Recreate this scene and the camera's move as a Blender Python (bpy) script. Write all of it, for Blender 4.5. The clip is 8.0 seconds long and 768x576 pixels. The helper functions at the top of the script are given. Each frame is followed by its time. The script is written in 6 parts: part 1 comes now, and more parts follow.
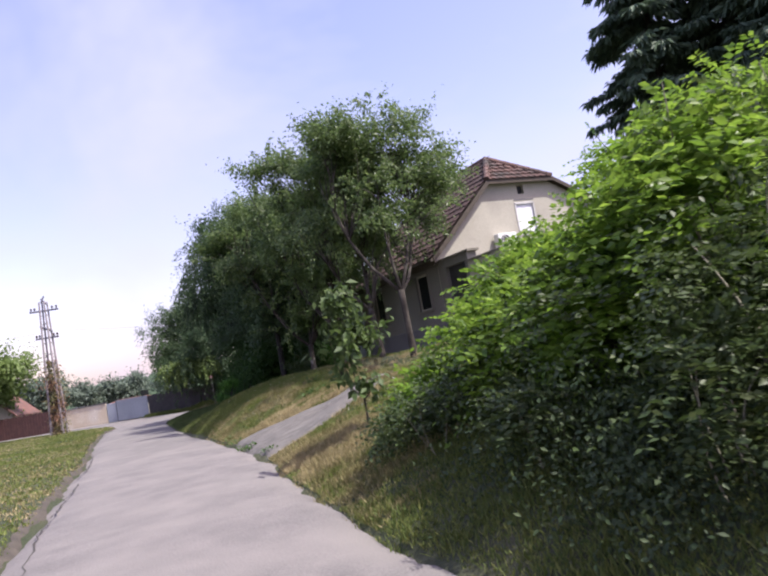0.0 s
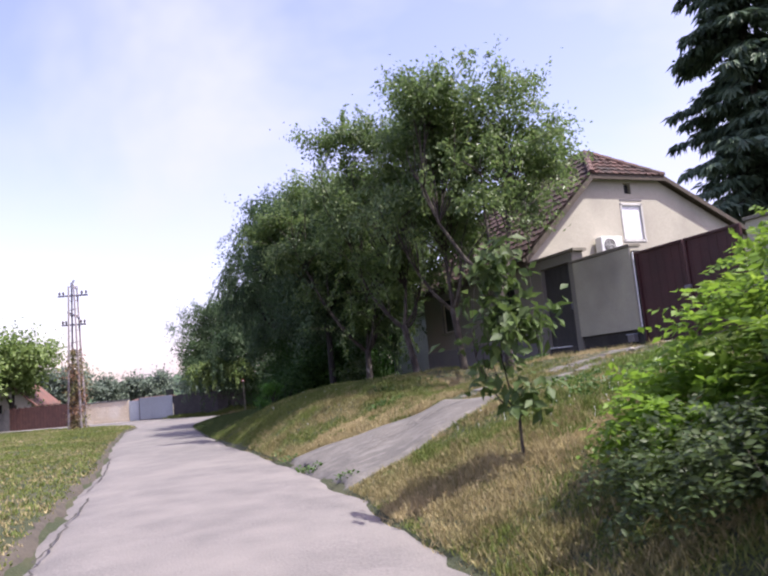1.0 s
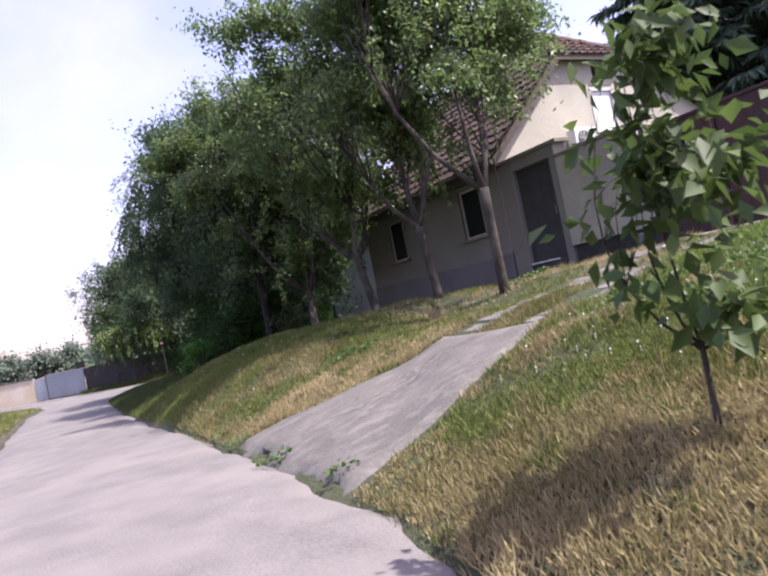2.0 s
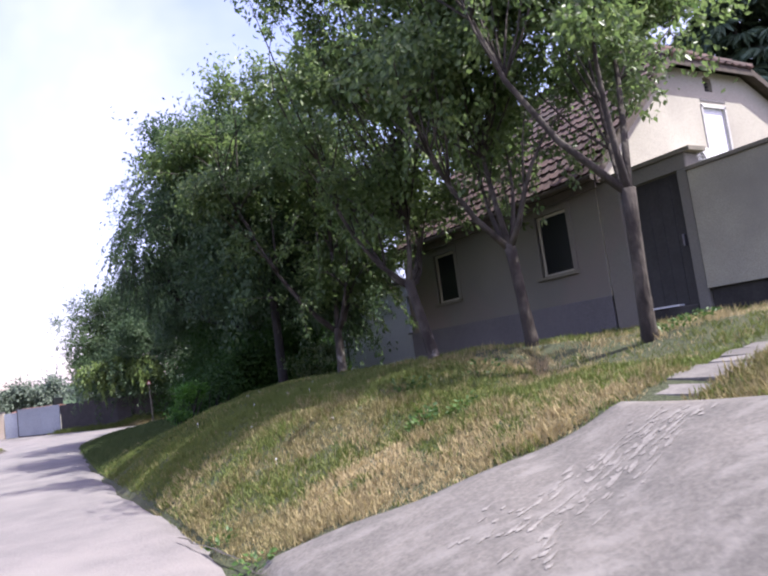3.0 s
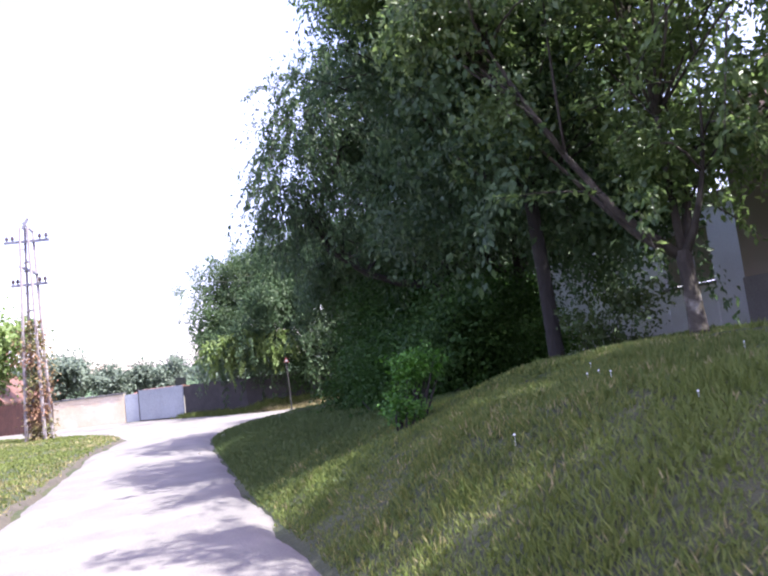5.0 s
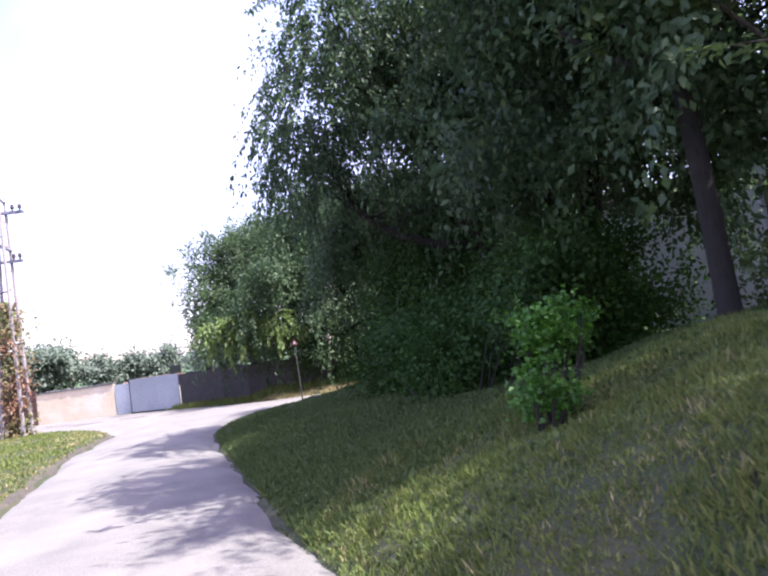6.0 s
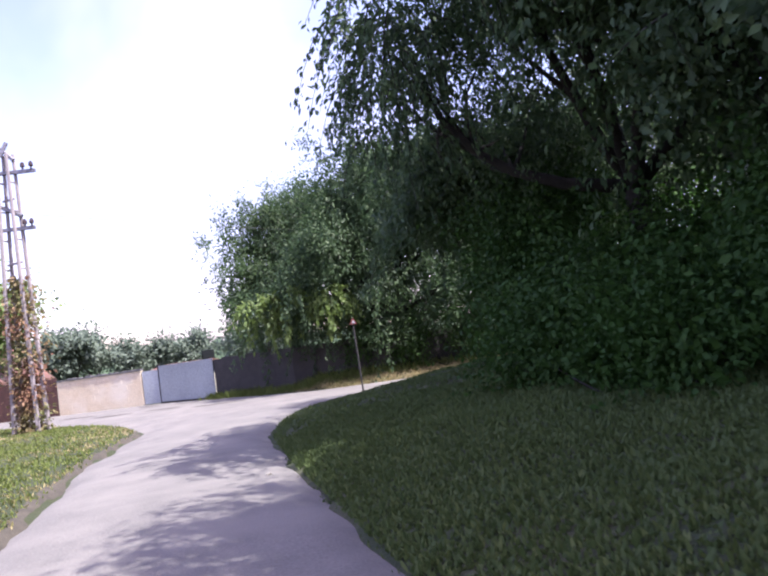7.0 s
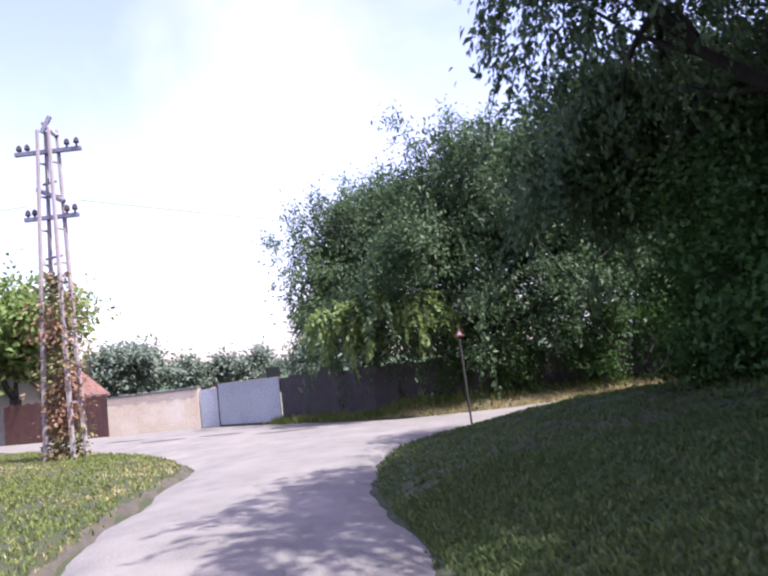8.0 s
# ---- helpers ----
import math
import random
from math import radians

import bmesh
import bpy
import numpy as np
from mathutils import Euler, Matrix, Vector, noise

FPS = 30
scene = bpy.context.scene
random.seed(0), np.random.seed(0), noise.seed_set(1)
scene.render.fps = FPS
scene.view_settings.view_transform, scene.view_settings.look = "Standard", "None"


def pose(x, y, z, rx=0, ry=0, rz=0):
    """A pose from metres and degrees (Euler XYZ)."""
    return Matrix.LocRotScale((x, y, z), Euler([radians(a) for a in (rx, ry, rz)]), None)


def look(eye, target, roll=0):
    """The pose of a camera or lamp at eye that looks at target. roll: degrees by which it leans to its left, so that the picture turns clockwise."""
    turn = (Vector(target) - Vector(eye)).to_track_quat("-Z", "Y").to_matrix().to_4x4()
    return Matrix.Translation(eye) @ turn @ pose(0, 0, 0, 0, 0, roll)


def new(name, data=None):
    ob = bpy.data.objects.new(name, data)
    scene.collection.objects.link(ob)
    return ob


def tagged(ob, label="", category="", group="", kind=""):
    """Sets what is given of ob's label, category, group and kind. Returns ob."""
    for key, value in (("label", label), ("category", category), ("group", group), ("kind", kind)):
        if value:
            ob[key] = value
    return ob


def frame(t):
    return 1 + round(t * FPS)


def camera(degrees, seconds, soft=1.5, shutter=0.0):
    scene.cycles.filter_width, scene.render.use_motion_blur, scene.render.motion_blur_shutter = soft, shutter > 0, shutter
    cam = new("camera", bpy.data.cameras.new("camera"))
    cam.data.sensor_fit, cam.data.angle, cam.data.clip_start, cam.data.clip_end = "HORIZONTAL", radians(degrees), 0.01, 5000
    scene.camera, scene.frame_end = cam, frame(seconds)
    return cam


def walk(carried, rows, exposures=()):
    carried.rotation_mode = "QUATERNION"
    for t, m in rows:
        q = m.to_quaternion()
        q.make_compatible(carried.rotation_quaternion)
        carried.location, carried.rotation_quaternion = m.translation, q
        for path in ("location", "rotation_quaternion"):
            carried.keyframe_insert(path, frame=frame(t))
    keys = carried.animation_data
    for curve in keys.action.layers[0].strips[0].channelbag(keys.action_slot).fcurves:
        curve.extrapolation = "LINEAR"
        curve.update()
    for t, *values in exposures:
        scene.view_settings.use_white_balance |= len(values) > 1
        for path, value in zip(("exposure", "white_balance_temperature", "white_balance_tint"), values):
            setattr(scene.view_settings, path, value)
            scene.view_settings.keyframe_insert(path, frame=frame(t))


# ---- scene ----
cam = camera(57.4, 8.0, soft=2.3, shutter=0.1)
PATH = [
    (0, (2.878, 0.931, 1.413), (3.73, 2.73, 1.601), -10.0),
    (0.5, (2.893, 2.679, 1.358), (3.773, 4.453, 1.633), -7.7),
    (1, (2.964, 4.587, 1.327), (3.749, 6.409, 1.582), -5.3),
    (1.2, (3.072, 5.281, 1.342), (3.871, 7.111, 1.467), -7.1),
    (2.3, (4.014, 9.147, 1.376), (5.038, 10.863, 1.461), -11.2),
    (2.5, (4.221, 9.89, 1.403), (5.249, 11.595, 1.591), -10.5),
    (3, (4.515, 11.785, 1.376), (5.522, 13.499, 1.592), -7.5),
    (3.3, (4.821, 12.885, 1.405), (5.883, 14.563, 1.639), -8.3),
    (3.5, (4.926, 13.576, 1.419), (5.978, 15.267, 1.603), -7.3),
    (4, (5.033, 15.23, 1.48), (6.01, 16.955, 1.745), -4.6),
    (4.5, (4.924, 17.233, 1.433), (5.651, 19.074, 1.719), -1.8),
    (4.6, (4.935, 17.587, 1.428), (5.678, 19.426, 1.684), -3.8),
    (4.7, (4.945, 17.944, 1.427), (5.677, 19.793, 1.644), -5.2),
    (5.8, (5.166, 21.356, 1.342), (5.953, 23.18, 1.567), -9.4),
    (6, (5.202, 22.019, 1.344), (5.958, 23.863, 1.516), -7.9),
    (6.5, (5.224, 23.968, 1.368), (5.954, 25.822, 1.534), -7.9),
    (7, (5.258, 26.008, 1.365), (5.947, 27.88, 1.509), -7.9),
    (7.5, (5.39, 28.022, 1.345), (6.085, 29.895, 1.428), -11.4),
    (8, (5.465, 30.172, 1.346), (6.0, 32.086, 1.578), -6.5),
]
EXPOSURES = [(0.0, 0.56, 6500, 11), (1.0, 0.74, 6500, 12), (2.5, 0.92, 6350, 14), (3.0, 1.05, 6250, 12), (3.5, 1.46, 6300, 12), (4.0, 1.7, 6250, 11),
             (4.5, 1.74, 6250, 11), (5.8, 1.64, 6200, 11), (6.5, 1.28, 6250, 13), (7.5, 1.18, 6250, 13), (8.0, 1.18, 6250, 13)]
SUN_STRENGTH, SKY_STRENGTH = 5.0, 1.0
walk(cam, [(t, look(eye, target, roll)) for t, eye, target, roll in PATH], EXPOSURES)

# ---- world and sun ----
SUN_EL, SUN_AZ = 57.5, 137.0          # degrees; azimuth clockwise from +y
sun_dir = Vector((math.sin(radians(SUN_AZ)) * math.cos(radians(SUN_EL)),
                  math.cos(radians(SUN_AZ)) * math.cos(radians(SUN_EL)), math.sin(radians(SUN_EL))))
world = bpy.data.worlds.new("summer_sky")
scene.world = world
world.use_nodes = True
wn, wl = world.node_tree.nodes, world.node_tree.links
wn.clear()
w_out = wn.new("ShaderNodeOutputWorld")
w_bg = wn.new("ShaderNodeBackground")
w_sky = wn.new("ShaderNodeTexSky")
w_sky.sky_type, w_sky.sun_disc = "NISHITA", False
w_sky.sun_elevation, w_sky.sun_rotation = radians(SUN_EL), radians(SUN_AZ)
w_sky.air_density, w_sky.dust_density = 1.2, 2.0
w_dim = wn.new("ShaderNodeMix")
w_dim.data_type, w_dim.blend_type = "RGBA", "MULTIPLY"
w_dim.inputs["Factor"].default_value = 1.0
w_dim.inputs["B"].default_value = (0.225, 0.175, 0.205, 1)
w_co = wn.new("ShaderNodeTexCoord")
w_map = wn.new("ShaderNodeMapping")
w_map.inputs["Scale"].default_value = (1.0, 1.0, 1.7)
w_map.inputs["Location"].default_value = (0.35, 0.2, 0.0)
w_noise = wn.new("ShaderNodeTexNoise")
w_noise.inputs["Scale"].default_value, w_noise.inputs["Detail"].default_value = 1.5, 5.0
w_noise.inputs["Roughness"].default_value, w_noise.inputs["Distortion"].default_value = 0.55, 0.3
w_ramp = wn.new("ShaderNodeMapRange")
w_ramp.inputs["From Min"].default_value, w_ramp.inputs["From Max"].default_value = 0.45, 0.69
w_mix = wn.new("ShaderNodeMix")
w_mix.data_type = "RGBA"
w_mix.inputs["B"].default_value = (0.57, 0.575, 0.90, 1)
wl.new(w_co.outputs["Generated"], w_map.inputs["Vector"])
wl.new(w_map.outputs["Vector"], w_noise.inputs["Vector"])
w_tilt = wn.new("ShaderNodeVectorMath")
w_tilt.operation = "DOT_PRODUCT"
w_tilt.inputs[1].default_value = (0.22, -0.02, -0.10)      # thicker haze towards the sun's side
w_sum = wn.new("ShaderNodeMath")
wl.new(w_co.outputs["Generated"], w_tilt.inputs[0])
wl.new(w_noise.outputs["Fac"], w_sum.inputs[0])
wl.new(w_tilt.outputs["Value"], w_sum.inputs[1])
w_sep = wn.new("ShaderNodeSeparateXYZ")                  # haze thickens towards the horizon
w_low = wn.new("ShaderNodeMapRange")
w_low.inputs["From Min"].default_value, w_low.inputs["From Max"].default_value = 0.0, 0.28
w_low.inputs["To Min"].default_value, w_low.inputs["To Max"].default_value = 0.06, 0.0
w_all = wn.new("ShaderNodeMath")
wl.new(w_co.outputs["Generated"], w_sep.inputs["Vector"])
wl.new(w_sep.outputs["Z"], w_low.inputs["Value"])
wl.new(w_sum.outputs["Value"], w_all.inputs[0])
wl.new(w_low.outputs["Result"], w_all.inputs[1])
wl.new(w_all.outputs["Value"], w_ramp.inputs["Value"])
wl.new(w_sky.outputs["Color"], w_dim.inputs["A"])
wl.new(w_dim.outputs["Result"], w_mix.inputs["A"])
wl.new(w_ramp.outputs["Result"], w_mix.inputs["Factor"])
wl.new(w_mix.outputs["Result"], w_bg.inputs["Color"])
wl.new(w_bg.outputs["Background"], w_out.inputs["Surface"])
w_bg.inputs["Strength"].default_value = SKY_STRENGTH

sun = new("sun", bpy.data.lights.new("sun", "SUN"))
sun.data.energy, sun.data.angle, sun.data.color = SUN_STRENGTH, radians(0.6), (1.0, 0.96, 0.905)
sun.matrix_world = look(sun_dir * 60, (0, 0, 0))


# ---- materials ----
def material(name, a, b, scale=4.0, rough=0.85, metal=0.0, bump=0.3, fine=60.0, c=None, c_scale=0.6, c_lo=0.5, c_hi=0.68,
             island=0.0, piece=0.0, bump_dist=0.01, stretch=(1, 1, 1), c_stretch=(1, 1, 1), c_turn=0.0):
    """Two colours mixed by noise, a third in large patches, fine relief; island/piece: brightness spread by island or by object."""
    m = bpy.data.materials.new(name)
    m.use_nodes = True
    n, l = m.node_tree.nodes, m.node_tree.links
    p = n["Principled BSDF"]
    p.inputs["Roughness"].default_value, p.inputs["Metallic"].default_value = rough, metal
    co = n.new("ShaderNodeTexCoord")
    mp = n.new("ShaderNodeMapping")
    mp.inputs["Scale"].default_value = stretch
    l.new(co.outputs["Object"], mp.inputs["Vector"])
    t1, t2 = n.new("ShaderNodeTexNoise"), n.new("ShaderNodeTexNoise")
    t1.inputs["Scale"].default_value, t1.inputs["Detail"].default_value = scale, 6
    t2.inputs["Scale"].default_value, t2.inputs["Detail"].default_value = fine, 4
    for t in (t1, t2):
        l.new(mp.outputs["Vector"], t.inputs["Vector"])
    r = n.new("ShaderNodeMapRange")
    r.inputs["From Min"].default_value, r.inputs["From Max"].default_value = 0.33, 0.67
    l.new(t1.outputs["Fac"], r.inputs["Value"])
    mx = n.new("ShaderNodeMix")
    mx.data_type = "RGBA"
    mx.inputs["A"].default_value, mx.inputs["B"].default_value = (*a, 1), (*b, 1)
    l.new(r.outputs["Result"], mx.inputs["Factor"])
    col = mx.outputs["Result"]
    g = n.new("ShaderNodeMapRange")
    g.inputs["From Min"].default_value, g.inputs["From Max"].default_value = 0.3, 0.7
    g.inputs["To Min"].default_value, g.inputs["To Max"].default_value = 0.8, 1.2
    l.new(t2.outputs["Fac"], g.inputs["Value"])
    mg = n.new("ShaderNodeMix")
    mg.data_type, mg.blend_type = "RGBA", "MULTIPLY"
    mg.inputs["Factor"].default_value = 1.0
    l.new(col, mg.inputs["A"])
    l.new(g.outputs["Result"], mg.inputs["B"])
    col = mg.outputs["Result"]
    if c:
        t3 = n.new("ShaderNodeTexNoise")
        t3.inputs["Scale"].default_value, t3.inputs["Detail"].default_value = c_scale, 5
        mc = n.new("ShaderNodeMapping")
        mc.vector_type = "TEXTURE"
        mc.inputs["Rotation"].default_value = (0, 0, radians(c_turn))
        mc.inputs["Scale"].default_value = [1 / q for q in c_stretch]
        l.new(co.outputs["Object"], mc.inputs["Vector"])
        l.new(mc.outputs["Vector"], t3.inputs["Vector"])
        r3 = n.new("ShaderNodeMapRange")
        r3.inputs["From Min"].default_value, r3.inputs["From Max"].default_value = c_lo, c_hi
        l.new(t3.outputs["Fac"], r3.inputs["Value"])
        m3 = n.new("ShaderNodeMix")
        m3.data_type = "RGBA"
        m3.inputs["B"].default_value = (*c, 1)
        l.new(col, m3.inputs["A"])
        l.new(r3.outputs["Result"], m3.inputs["Factor"])
        col = m3.outputs["Result"]
    if island or piece:
        src = n.new("ShaderNodeNewGeometry").outputs["Random Per Island"] if island else n.new("ShaderNodeObjectInfo").outputs["Random"]
        k = island or piece
        ri = n.new("ShaderNodeMapRange")
        ri.inputs["To Min"].default_value, ri.inputs["To Max"].default_value = 1 - k, 1 + k
        l.new(src, ri.inputs["Value"])
        mi = n.new("ShaderNodeMix")
        mi.data_type, mi.blend_type = "RGBA", "MULTIPLY"
        mi.inputs["Factor"].default_value = 1.0
        l.new(col, mi.inputs["A"])
        l.new(ri.outputs["Result"], mi.inputs["B"])
        col = mi.outputs["Result"]
    l.new(col, p.inputs["Base Color"])
    if bump:
        bp = n.new("ShaderNodeBump")
        bp.inputs["Strength"].default_value, bp.inputs["Distance"].default_value = bump, bump_dist
        l.new(t2.outputs["Fac"], bp.inputs["Height"])
        l.new(bp.outputs["Normal"], p.inputs["Normal"])
    return m


def leaf_material(name, dark, light, third, rough=0.5, through_light=0.35, patch=0.8, gloss=0.45):
    """Leaf: colour by island and by large soft patches, partly translucent."""
    m = bpy.data.materials.new(name)
    m.use_nodes = True
    n, l = m.node_tree.nodes, m.node_tree.links
    p = n["Principled BSDF"]
    p.inputs["Roughness"].default_value = rough
    p.inputs["Specular IOR Level"].default_value = gloss
    geo = n.new("ShaderNodeNewGeometry")
    ramp = n.new("ShaderNodeValToRGB")
    e = ramp.color_ramp.elements
    e[0].color, e[1].color = (*dark, 1), (*light, 1)
    mid = e.new(0.8)
    mid.color = (*[(x + y) / 2 for x, y in zip(dark, light)], 1)
    l.new(geo.outputs["Random Per Island"], ramp.inputs["Fac"])
    co = n.new("ShaderNodeTexCoord")
    tx = n.new("ShaderNodeTexNoise")
    tx.inputs["Scale"].default_value, tx.inputs["Detail"].default_value = patch, 3
    l.new(co.outputs["Object"], tx.inputs["Vector"])
    r = n.new("ShaderNodeMapRange")
    r.inputs["From Min"].default_value, r.inputs["From Max"].default_value = 0.42, 0.66
    l.new(tx.outputs["Fac"], r.inputs["Value"])
    mx = n.new("ShaderNodeMix")
    mx.data_type = "RGBA"
    mx.inputs["B"].default_value = (*third, 1)
    l.new(ramp.outputs["Color"], mx.inputs["A"])
    l.new(r.outputs["Result"], mx.inputs["Factor"])
    l.new(mx.outputs["Result"], p.inputs["Base Color"])
    tr = n.new("ShaderNodeBsdfTranslucent")
    l.new(mx.outputs["Result"], tr.inputs["Color"])
    sh = n.new("ShaderNodeMixShader")
    sh.inputs["Fac"].default_value = through_light
    l.new(p.outputs["BSDF"], sh.inputs[1])
    l.new(tr.outputs["BSDF"], sh.inputs[2])
    l.new(sh.outputs["Shader"], n["Material Output"].inputs["Surface"])
    return m


